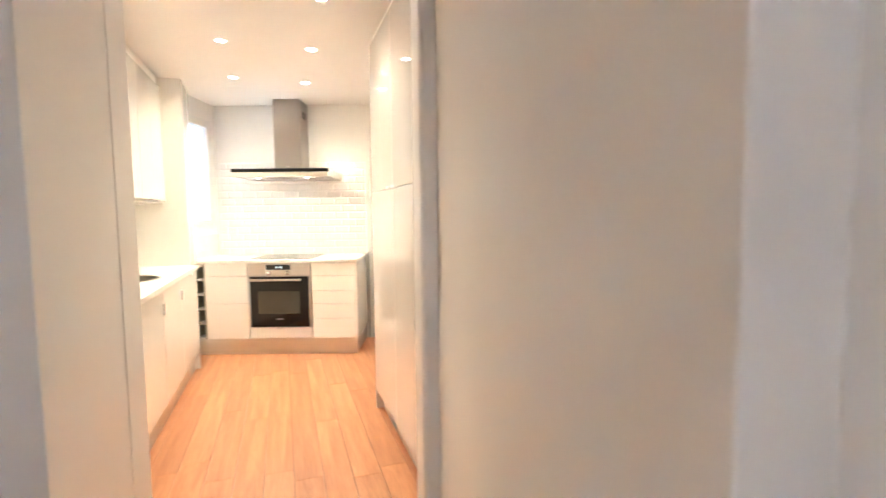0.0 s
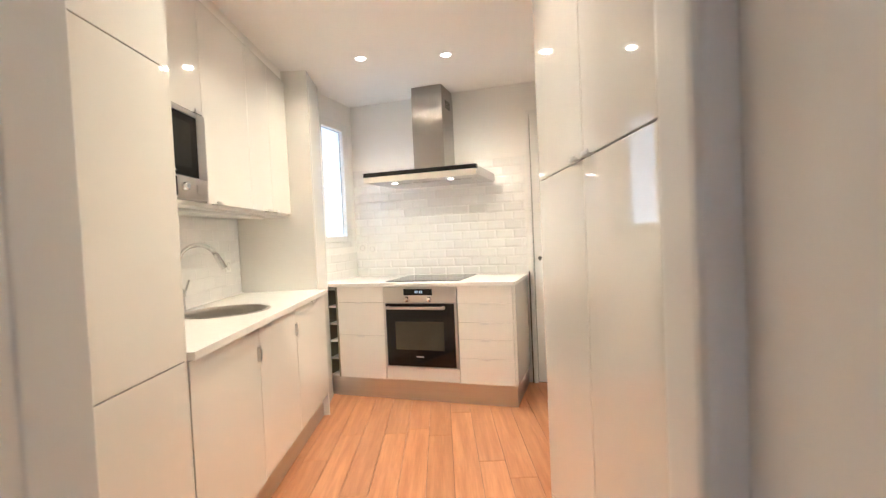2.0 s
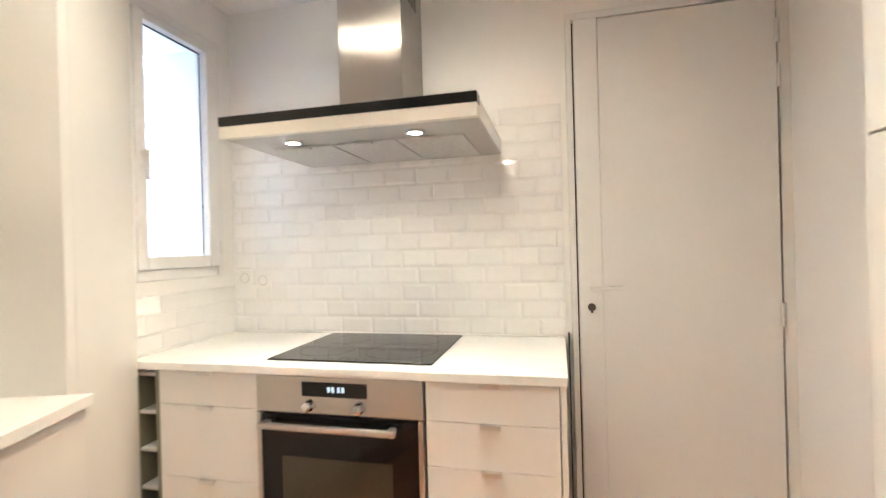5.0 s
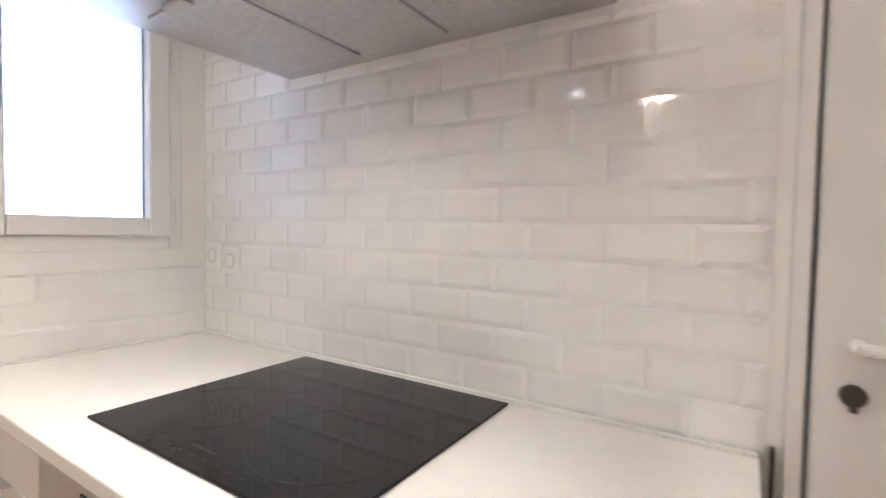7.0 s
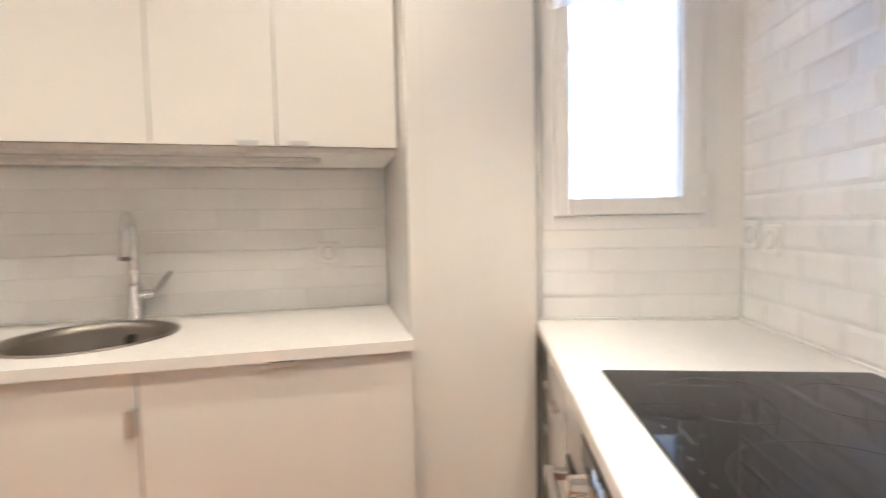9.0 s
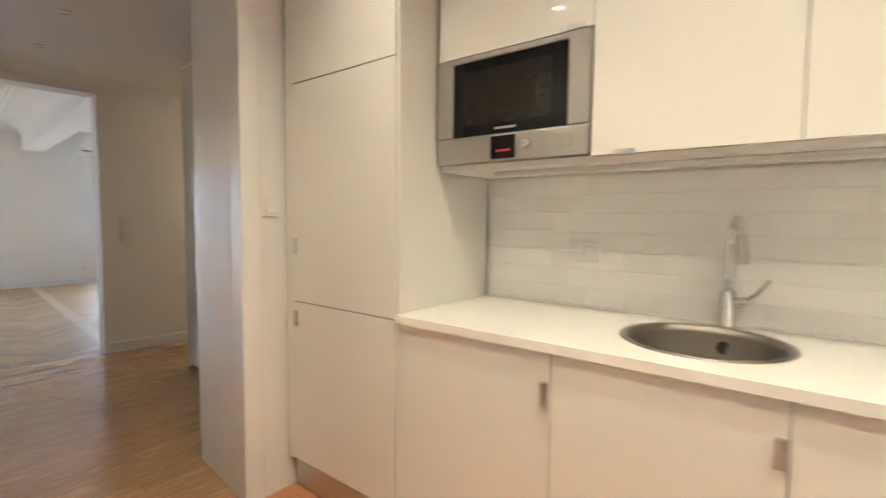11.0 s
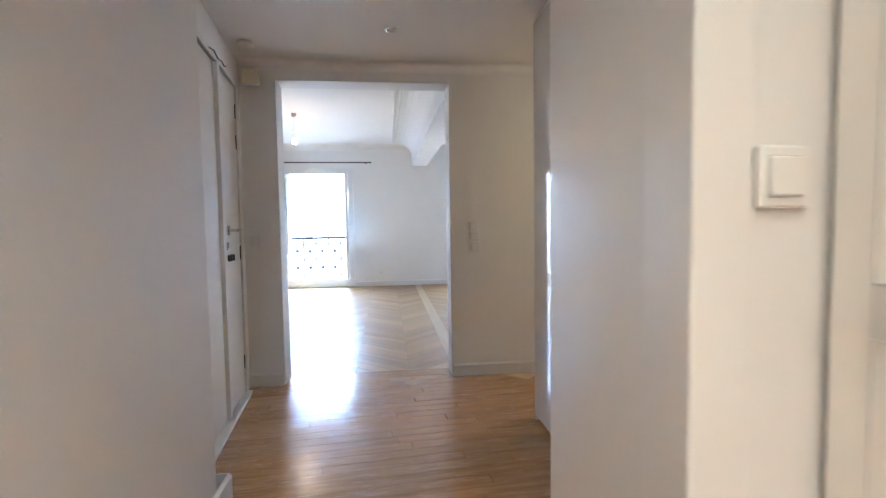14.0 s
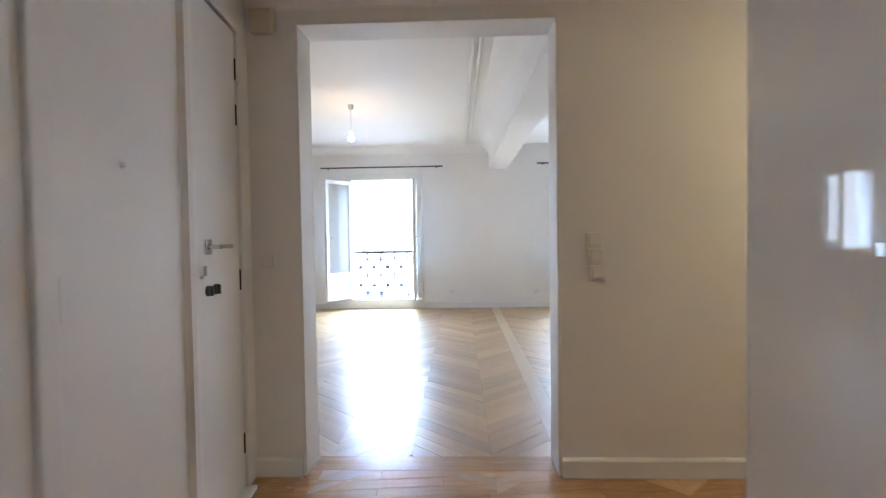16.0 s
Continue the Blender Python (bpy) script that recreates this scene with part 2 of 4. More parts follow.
def tube(bm, pts, r, seg=12):
    """A round pipe along points."""
    pts = [Vector(p) for p in pts]
    rings = []
    for i, p in enumerate(pts):
        d = (pts[min(i + 1, len(pts) - 1)] - pts[max(i - 1, 0)]).normalized()
        side = d.cross(Vector((0.31, 0.91, 0.27))).normalized()
        up = d.cross(side)
        rings.append([bm.verts.new(p + r * (math.cos(k * 2 * math.pi / seg) * side + math.sin(k * 2 * math.pi / seg) * up)) for k in range(seg)])
    fs = []
    for a, b in zip(rings, rings[1:]):
        for k in range(seg):
            fs.append(bm.faces.new((a[k], a[(k + 1) % seg], b[(k + 1) % seg], b[k])))
    fs += [bm.faces.new(rings[0][::-1]), bm.faces.new(rings[-1])]
    bmesh.ops.recalc_face_normals(bm, faces=fs)
    return bm


def lathe(bm, prof, seg=40):
    """Turned shape from (radius, height) pairs about z."""
    rings = [[bm.verts.new((r * math.cos(k * 2 * math.pi / seg), r * math.sin(k * 2 * math.pi / seg), z)) for k in range(seg)] for r, z in prof]
    for a, b in zip(rings, rings[1:]):
        for k in range(seg):
            bm.faces.new((a[k], a[(k + 1) % seg], b[(k + 1) % seg], b[k]))
    return bm


def mesh(name, bm, material, smooth=False):
    me = bpy.data.meshes.new(name)
    bm.to_mesh(me)
    bm.free()
    me.materials.append(material)
    if smooth:
        me.shade_smooth()
    return me


def thing(name, m, label, category, group=""):
    ob = new(name)
    ob.matrix_world = m
    ob.empty_display_size = 0.1
    return tagged(ob, label, category, group)


def part(name, bm, material, parent, label="", smooth=False):
    ob = new(name, mesh(name, bm, material, smooth))
    ob.parent = parent
    return tagged(ob, label) if label else ob


def solid(name, bm, material, label, category, m=None, group="", smooth=False):
    ob = new(name, mesh(name, bm, material, smooth))
    if m is not None:
        ob.matrix_world = m
    return tagged(ob, label, category, group)


def setting(name, bm, material, label, category, m=None, smooth=False):
    return tagged(solid(name, bm, material, label, category, m, smooth=smooth), kind="structure")


def at(x, y, z=0.0, rz=0.0):
    return pose(x, y, z, 0, 0, rz)


HOB_TURN, LIV_TURN = -18.7, -5.0


def H(u, n, z=0.0, rz=0.0):
    """A pose on the cooking wall: u along it, n towards it."""
    return pose(0, 0, 0, 0, 0, HOB_TURN) @ pose(u, n, z, 0, 0, rz)


def L(u, n, z=0.0, rz=0.0):
    """A pose in the living room, which stands at its own angle."""
    return pose(0, 0, 0, 0, 0, LIV_TURN) @ pose(u, n, z, 0, 0, rz)


def xy(m):
    return (m.translation.x, m.translation.y)


Y_OPEN = 3.45           # where kitchen and hall meet
CEIL_Z, LIV_Z = 2.50, 2.82
LW_N, LW_IN = 0.421, 0.220   # wall between hall and living room
FAR_N = -5.342          # street wall of the living room
WIN_U = -1.66           # kitchen window wall

# large structure ---------------------------------------------------------------
floor = setting("floor", prism(B(), [(-2.65, 0.3), (2.2, 0.1), (2.2, 1.9), (3.05, 3.5), (3.05, 6.5), (0.2, 7.4), (-0.1, 7.0), (-0.1, 3.57), (-0.6, 3.5), (-0.6, 1.35), (-2.65, 1.35)], -0.15, -0.014), SUBFLOOR, "oak board floor of kitchen and hall", "floor")
living_floor = setting("floor_living", box(B(), -2.7, 6.7, FAR_N - 0.02, LW_N - 0.02, -0.15, -0.016), SUBFLOOR, "varnished chevron oak parquet floor", "floor", L(0, 0))

setting("wall_west", box(B(), -0.15, 0.0, 3.57, 6.9, -0.02, CEIL_Z), WALL, "white painted kitchen wall behind the sink run", "wall")
pillar = setting("wall_pillar", prism(B(), [(0.0, 6.142), (0.552, 6.142), (0.532, 6.535), (0.42, 6.62), (0.0, 6.62)], -0.02, CEIL_Z), GLOSS, "glossy white panelled pillar between sink run and window", "wall")
setting("wall_stub", prism(B(), [(-0.55, 2.99), (0.732, 2.99), (0.785, 3.45), (0.785, 3.57), (-0.55, 3.57)], -0.02, CEIL_Z, 0.004), SATIN, "white satin-painted wall end beside the kitchen opening", "wall")
setting("wall_corridor", prism(B(), [(1.806, 1.955), (1.932, 3.43), (1.94, 3.575), (3.0, 3.575), (3.0, 1.955)], -0.02, CEIL_Z, 0.006), WALL, "white painted wall of the hall passage", "wall")

bm = B()
box(bm, 2.5, 2.65, 3.577, 4.80, -0.02, CEIL_Z)
setting("wall_fridge", bm, WALL, "plain white wall behind the fridge units", "wall")
bm = B()
box(bm, 0.785, 1.2, 5.935, 7.0, -0.02, CEIL_Z)
box(bm, 1.02, 1.2, 4.6, 5.935, -0.02, CEIL_Z)
setting("wall_east", bm, WALL, "plain white kitchen side wall", "wall", H(0, 0))

bm = B()
box(bm, WIN_U - 0.38, -0.037, 7.0, 7.15, -0.02, CEIL_Z)
box(bm, -0.037, 0.745, 7.0, 7.15, 2.243, CEIL_Z)
box(bm, 0.745, 1.2, 7.0, 7.15, -0.02, CEIL_Z)
setting("wall_cooking", bm, WALL, "white wall behind the hob with a door", "wall", H(0, 0))

WN0, WN1, WZ0, WZ1 = 6.420, 6.888, 1.238, 2.29
bm = B()
box(bm, WIN_U - 0.38, WIN_U, 6.33, WN0, -0.02, CEIL_Z)
box(bm, WIN_U - 0.38, WIN_U, WN1, 7.0, -0.02, CEIL_Z)
box(bm, WIN_U - 0.38, WIN_U, WN0, WN1, -0.02, WZ0)
box(bm, WIN_U - 0.38, WIN_U, WN0, WN1, WZ1, CEIL_Z)
setting("wall_window", bm, WALL, "white thick wall holding the kitchen window", "wall", H(0, 0))

# hall
DY0, DY1, DZ = 0.40, 1.600, 2.265
bm = B()
box(bm, 1.985, 2.15, 0.0, DY0, -0.02, CEIL_Z)
box(bm, 1.985, 2.15, DY1, 1.955, -0.02, CEIL_Z)
box(bm, 1.985, 2.15, DY0, DY1, DZ, CEIL_Z)
box(bm, 2.15, 2.25, 0.0, 1.955, -0.02, CEIL_Z)
setting("wall_entrance", bm, WALL, "white hall wall holding the entrance door", "wall")

OU0, OU1, OZ = 0.353, 1.701, 2.367
bm = B()
box(bm, -2.65, OU0, LW_IN, LW_N, -0.02, 2.95)
box(bm, OU1, 6.75, LW_IN, LW_N, -0.02, 2.95)
box(bm, OU0, OU1, LW_IN, LW_N, OZ, 2.95)
setting("wall_living", bm, WALL, "white wall with a wide opening to the living room", "wall", L(0, 0))

setting("wall_closet_back", box(B(), -0.67, -0.55, 1.34, 3.57, -0.02, CEIL_Z), WALL, "plain white wall behind the closet", "wall")
setting("wall_passage", box(B(), -2.6, -0.55, 1.34, 1.46, -0.02, CEIL_Z), WALL, "plain white wall of the side passage", "wall")
setting("wall_passage_end", box(B(), -2.7, -2.6, 0.3, 1.46, -0.02, CEIL_Z), WALL, "plain white end of the side passage", "wall")

# living room
W1 = (1.56, 2.79)
W2 = (-2.12, -0.89)
W3 = (5.14, 6.02)
bm = B()
for a, b in ((-2.65, W2[0]), (W2[1], W1[0]), (W1[1], W3[0]), (W3[1], 6.75)):
    box(bm, a, b, FAR_N - 0.32, FAR_N, -0.02, 2.95)
for a, b in (W1, W2, W3):
    box(bm, a, b, FAR_N - 0.32, FAR_N, 2.30, 2.95)
    box(bm, a, b, FAR_N - 0.32, FAR_N, -0.02, 0.06 if a < 5 else 0.86)
setting("wall_street", bm, WALL, "white living room wall with French windows", "wall", L(0, 0))
setting("wall_living_left", box(B(), 6.6, 6.75, FAR_N, LW_IN, -0.02, 2.95), WALL, "plain white living room wall", "wall", L(0, 0))
setting("wall_living_right", box(B(), -2.65, -2.5, FAR_N, LW_IN, -0.02, 2.95), WALL, "plain white living room wall", "wall", L(0, 0))

# ceilings
c0, c1 = xy(L(-2.6, LW_N - 0.004)), xy(L(3.2, LW_N - 0.004))
setting("ceiling", prism(B(), [c0, c1, (3.2, 7.6), (-0.6, 7.6), (-0.6, 3.6), (-2.7, 3.6)], CEIL_Z, CEIL_Z + 0.3), CEIL, "white ceiling of kitchen and hall", "ceiling")
setting("ceiling_living", box(B(), -2.6, 6.7, FAR_N - 0.3, LW_IN + 0.1, LIV_Z, LIV_Z + 0.13), CEIL, "white living room ceiling", "ceiling", L(0, 0))


def cove(length, r, fillet=7):
    """Hollow plaster cornice: back to +y, top to +z, along x."""
    bm = B()
    arc = [k / fillet * math.pi / 2 for k in range(1, fillet + 1)]
    pts = [(0, 0), (0, -r)] + [(-r * (1 - math.cos(a)), -r * (1 - math.sin(a))) for a in arc]
    a = [bm.verts.new((0, y, z)) for y, z in pts]
    b = [bm.verts.new((length, y, z)) for y, z in pts]
    bm.faces.new(a)
    bm.faces.new(b[::-1])
    for i in range(len(pts)):
        j = (i + 1) % len(pts)
        bm.faces.new((a[i], b[i], b[j], a[j]))
    bmesh.ops.recalc_face_normals(bm, faces=bm.faces)
    return bm


def cornice(name, m, length, r, label):
    ob = setting(name, cove(length, r), CEIL, label, "cornice", m, smooth=False)
    return ob


cornice("trim_hall", L(3.2, LW_N + 0.002, CEIL_Z - 0.002, 180), 5.6, 0.07, "white hollow plaster cornice in the hall")
cornice("trim_street", L(6.59, FAR_N + 0.002, LIV_Z - 0.002, 180), 6.25, 0.14, "white hollow plaster cornice over the windows")
cornice("trim_beam", L(0.342, FAR_N + 0.145, LIV_Z - 0.002, 90), 5.24, 0.30, "white hollow plaster cornice along the beam")
bm = B()
for u in (0.675, 0.735):
    box(bm, u - 0.016, u + 0.016, FAR_N + 0.15, LW_IN - 0.01, LIV_Z - 0.03, LIV_Z - 0.001, 0.008)
setting("trim_ceiling", bm, CEIL, "twin white plaster beads along the ceiling", "trim", L(0, 0))
setting("beam", box(B(), 0.04, 0.34, FAR_N + 0.003, LW_IN - 0.003, 2.39, LIV_Z - 0.003, 0.008), CEIL, "white painted ceiling beam", "beam", L(0, 0))


def skirting(name, m, length, h=0.10):
    bm = B()
    pts = [(0, 0), (0.018, 0), (0.018, h - 0.012), (0.008, h), (0, h)]
    a = [bm.verts.new((0, y, z)) for y, z in pts]
    b = [bm.verts.new((length, y, z)) for y, z in pts]
    bm.faces.new(a)
    bm.faces.new(b[::-1])
    for i in range(len(pts)):
        j = (i + 1) % len(pts)
        bm.faces.new((a[i], b[i], b[j], a[j]))
    bmesh.ops.recalc_face_normals(bm, faces=bm.faces)
    return setting(name, bm, DOORP, "white painted wooden baseboard", "baseboard", m)


skirting("baseboard", L(-2.6, LW_N + 0.002, 0.001), 2.6 + OU0 - 0.005)
skirting("baseboard", L(OU1 + 0.005, LW_N + 0.002, 0.001), 0.245)
skirting("baseboard", at(1.792, 1.823, 0.001, 90 - math.degrees(math.atan2(0.138, 1.60))), 1.59, 0.12)
skirting("baseboard", at(2.0, 1.828, 0.001, 180), 0.206, 0.12)
skirting("baseboard", L(W2[1], FAR_N + 0.002, 0.001), W1[0] - W2[1])
skirting("baseboard", L(W1[1], FAR_N + 0.002, 0.001), W3[0] - W1[1])
skirting("baseboard", H(0.783, 5.95, 0.001, 90), 1.03)

# rounded post at the kitchen opening
setting("trim_opening", prism(B(), [(1.862, 3.432), (1.955, 3.432), (1.955, 3.573), (1.862, 3.573)], 0.001, CEIL_Z - 0.003, 0.022), SATIN, "cream-white rounded casing at the kitchen opening", "trim", smooth=False)
setting("trim_stub", prism(B(), [(0.72, 3.452), (0.789, 3.452), (0.812, 3.582), (0.72, 3.582)], 0.001, CEIL_Z - 0.003, 0.006), SATIN, "white painted edge strip at the kitchen opening", "trim")
# Thin nickel box that draws the hairline down the pillar panel.
setting("trim_pillar", box(B(), 0.5475, 0.5505, 6.1875, 6.189, 0.95, 2.42), NICKEL, "thin nickel strip down the pillar panel", "trim")

# window and doors ---------------------------------------------------------------
win = tagged(thing("window_1", H(WIN_U, 0), "white framed casement window with a clear pane", "window"), kind="structure")
bm = B()
box(bm, -0.065, 0.004, WN0 - 0.035, WN0 + 0.012, WZ0 - 0.035, WZ1 + 0.03, 0.004)
box(bm, -0.065, 0.004, WN1 - 0.012, WN1 + 0.03, WZ0 - 0.035, WZ1 + 0.03, 0.004)
box(bm, -0.063, 0.002, WN0 + 0.012, WN1 - 0.012, WZ1 - 0.012, WZ1 + 0.03, 0.004)
box(bm, -0.063, 0.002, WN0 + 0.012, WN1 - 0.012, WZ0 - 0.035, WZ0 + 0.012, 0.004)
part("window_frame", bm, DOORP, win)
bm = B()
g0, g1, gz0, gz1 = 6.478, 6.815, 1.303, 2.238
box(bm, -0.055, 0.016, WN0 + 0.010, g0, WZ0 + 0.010, WZ1 - 0.010, 0.006)
box(bm, -0.055, 0.016, g1, WN1 - 0.010, WZ0 + 0.010, WZ1 - 0.010, 0.006)
box(bm, -0.053, 0.014, g0, g1, WZ0 + 0.012, gz0, 0.005)
box(bm, -0.053, 0.014, g0, g1, gz1, WZ1 - 0.012, 0.005)
sash = part("sash", bm, DOORP, win)
pane = part("pane", box(B(), -0.030, -0.024, g0 - 0.008, g1 + 0.008, gz0 - 0.008, gz1 + 0.008), GLASS, win)
pane.visible_shadow = False
bm = B()
box(bm, 0.016, 0.022, WN0 + 0.022, WN0 + 0.045, 1.66, 1.74, 0.003)
rod(bm, (0.02, WN0 + 0.033, 1.71), (0.05, WN0 + 0.033, 1.71), 0.008)
box(bm, 0.042, 0.054, WN0 + 0.025, WN0 + 0.041, 1.60, 1.72, 0.005)
part("handle", bm, PLAST, win)
bm = B()
box(bm, -0.0235, -0.0185, g0 + 0.001, g1 - 0.001, gz1 - 0.005, gz1 - 0.0005)
box(bm, -0.0235, -0.0205, g1 - 0.003, g1 - 0.0005, gz0 + 0.001, gz1 - 0.006)
part("seal", bm, DARKGAP, win, "dark rubber glazing seal")
for z in (1.30, 2.20):
    part("hinge", rod(B(), (0.014, WN1 - 0.006, z), (0.014, WN1 - 0.006, z + 0.07), 0.008), PLAST, win)

door = tagged(thing("door_1", H(0, 7.0), "closed flush white door with a lever handle", "door"), kind="structure")
# Added unseen sheet behind the door that keeps sky light out of its slots.
part("light_stop", box(B(), -0.011, 0.743, 0.052, 0.06, 0.002, 2.236), DARKGAP, door)
part("door_leaf", box(B(), 0.0903, 0.735, -0.013, 0.04, 0.012, 2.232, 0.003), DOORP, door)
part("door_stile", box(B(), -0.005, 0.090, -0.018, 0.038, 0.012, 2.236, 0.004), DOORP, door)
bm = B()
box(bm, -0.036, -0.012, -0.020, 0.05, 0.0, 2.243, 0.003)
box(bm, -0.036, 0.744, -0.010, 0.05, 2.238, 2.268, 0.003)
part("door_frame", bm, DOORP, door)
part("gap", box(B(), -0.0118, -0.0052, 0.016, 0.05, 0.002, 2.237), DARKGAP, door)
part("gap", box(B(), 0.735, 0.742, 0.004, 0.05, 0.002, 2.237), DARKGAP, door)
part("gap", box(B(), 0.0, 0.73, 0.008, 0.05, 0.001, 0.012), DARKGAP, door)
bm = B()
rod(bm, (0.045, -0.018, 1.124), (0.045, -0.062, 1.124), 0.009)
tube(bm, [(0.045, -0.06, 1.124), (0.06, -0.066, 1.125), (0.16, -0.066, 1.132)], 0.009)
rod(bm, (0.045, -0.018, 1.124), (0.045, -0.024, 1.124), 0.024)
part("door_handle", bm, PLAST, door, "white lever handle")
bm = B()
rod(bm, (0.043, -0.017, 1.048), (0.043, -0.028, 1.048), 0.016, 18)
box(bm, 0.038, 0.048, -0.033, -0.027, 1.025, 1.05, 0.002)
part("lock", bm, RODM, door, "dark metal lock cylinder")
for z in (1.02, 1.93, 2.10):
    part("hinge", rod(B(), (0.739, -0.008, z - 0.045), (0.739, -0.008, z + 0.045), 0.010), PLAST, door)

ent = tagged(thing("door_2", at(1.985, 0, 0), "closed white double-leaf entrance door with chrome hardware", "door"), kind="structure")
part("door_leaf", box(B(), 0.004, 0.05, DY0 + 0.006, 0.905, 0.03, DZ - 0.006, 0.004), DOORP, ent)
part("door_leaf", box(B(), 0.008, 0.05, 0.912, DY1 - 0.010, 0.03, DZ - 0.006, 0.004), DOORP, ent)
part("gap", box(B(), 0.03, 0.06, DY0, DY1, 0.0, DZ), DARKGAP, ent)
bm = B()
prism(bm, [(0.004, 0.885), (-0.016, 0.893), (-0.020, 0.925), (-0.016, 0.952), (0.012, 0.962)], 0.03, DZ - 0.008)
part("astragal", bm, DOORP, ent, "raised rounded meeting bead")
bm = B()
box(bm, -0.018, 0.02, DY1 + 0.004, DY1 + 0.075, 0.0, DZ + 0.05, 0.008)
box(bm, -0.010, 0.02, DY0 - 0.03, DY0, 0.0, DZ + 0.05, 0.005)
box(bm, -0.014, 0.02, DY0, DY1, DZ, DZ + 0.045, 0.006)
part("door_frame", bm, DOORP, ent)
part("threshold", box(B(), -0.045, 0.055, DY0 - 0.02, DY1 + 0.03, 0.0, 0.022, 0.006), DOORP, ent)
bm = B()
box(bm, -0.006, 0.004, 0.735, 0.785, 1.195, 1.26, 0.004)
rod(bm, (0.0, 0.765, 1.228), (-0.05, 0.765, 1.228), 0.010)
box(bm, -0.058, -0.044, 0.64, 0.778, 1.219, 1.238, 0.005)
part("door_handle", bm, CHROME, ent, "chrome lever handle")
for y in (0.77, 0.70):
    bm = B()
    rod(bm, (0.004, y, 1.045), (-0.010, y, 1.045), 0.022, 20)
    box(bm, -0.022, -0.009, y - 0.006, y + 0.006, 1.025, 1.065, 0.003)
    part("lock", bm, RODM, ent, "dark metal lock")
bm = B()
box(bm, -0.010, 0.004, 0.79, 0.80, 1.10, 1.15, 0.002)
box(bm, -0.012, 0.004, 0.79, 0.835, 1.10, 1.112, 0.003)
part("latch", bm, PLAST, ent)
bm = B()
rod(bm, (0.008, 1.31, 1.485), (-0.002, 1.31, 1.485), 0.008, 16)
part("peephole", bm, NICKEL, ent)
for y, zs in ((DY0 + 0.004, (0.25, 1.06, 1.86, 2.08)), (DY1 - 0.004, (0.25, 1.12, 2.0))):
    for z in zs:
        bm = rod(B(), (-0.006, y, z - 0.055), (-0.006, y, z + 0.055), 0.011)
        part("hinge", bm, DOORP, ent)
        part("hinge_gap", box(B(), -0.003, 0.006, y + (0.010 if y < 1 else -0.014), y + (0.014 if y < 1 else -0.010), z - 0.05, z + 0.05), DARKGAP, ent)
solid("cable", tube(B(), [(1.974, 1.12, 2.285), (1.966, 1.02, 2.30), (1.962, 0.95, 2.275), (1.962, 0.86, 2.29), (1.966, 0.78, 2.285), (1.97, 0.70, 2.31)], 0.004, 8), BLACKP, "thin black cable clipped above the entrance door", "cable")

# opening casing
bm = B()
for u in (OU0, OU1):
    s = 1 if u == OU0 else -1
    box(bm, min(u, u + s * 0.014), max(u, u + s * 0.014), LW_IN - 0.006, LW_N + 0.004, 0.001, OZ, 0.003)
box(bm, OU0 + 0.014, OU1 - 0.014, LW_IN - 0.006, LW_N + 0.004, OZ - 0.014, OZ, 0.003)
setting("trim_living_opening", bm, DOORP, "white painted lining of the wide opening", "trim", L(0, 0))


def french_window(name, u0, u1, angles, base=0.0):
    w = tagged(thing(name, L(0, FAR_N), "open white French window with two glazed leaves" if base < 0.1 else "white window with two glazed leaves above a parapet", "window"), kind="structure")
    bm = B()
    box(bm, u0 - 0.05, u0 + 0.05, -0.07, 0.016, base + 0.06, 2.30, 0.006)
    box(bm, u1 - 0.05, u1 + 0.05, -0.07, 0.016, base + 0.06, 2.30, 0.006)
    box(bm, u0 - 0.05, u1 + 0.05, -0.07, 0.018, 2.24, 2.34, 0.006)
    part("window_frame", bm, DOORP, w)
    part("window_sill", box(B(), u0 - 0.05, u1 + 0.05, -0.20, 0.03, base + 0.005, base + 0.165, 0.01), DOORP, w)
    half = (u1 - u0 - 0.1) / 2
    for hinge, s, ang in ((u1 - 0.05, -1, angles[0]), (u0 + 0.05, 1, angles[1])):
        bm = B()
        wd, z0, z1 = half, base + 0.19, 2.22
        low = 0.46 if base < 0.1 else 0.10
        box(bm, 0, 0.055, -0.045, 0, z0, z1, 0.005)
        box(bm, wd - 0.055, wd, -0.045, 0, z0, z1, 0.005)
        box(bm, 0.055, wd - 0.055, -0.043, -0.002, z1 - 0.07, z1, 0.005)
        if base < 0.1:
            box(bm, 0.055, wd - 0.055, -0.043, -0.002, z0 + 0.40, z0 + 0.46, 0.005)
            box(bm, 0.05, wd - 0.05, -0.032, -0.014, z0 + 0.10, z0 + 0.41, 0.004)
        box(bm, 0.055, wd - 0.055, -0.043, -0.002, z0, z0 + 0.10, 0.005)
        m = Matrix.Translation((hinge, 0.018, 0)) @ pose(0, 0, 0, 0, 0, ang)
        leaf = part("leaf", bm, DOORP, w)
        leaf.matrix_local = m
        g = part("pane", box(B(), 0.05, wd - 0.05, -0.026, -0.020, z0 + low - 0.01, z1 - 0.065), GLASS, leaf)
        g.visible_shadow = False
        bm = B()
        rod(bm, (wd - 0.03, 0.0, 1.25), (wd - 0.03, 0.04, 1.25), 0.008)
        box(bm, wd - 0.09, wd - 0.02, 0.034, 0.046, 1.243, 1.257, 0.004)
        part("handle", bm, CHROME, leaf)
    return w


french_window("window_2", *W1, (56, 93))
french_window("window_3", *W2, (60, 100))
french_window("window_4", *W3, (88, 92), 0.80)


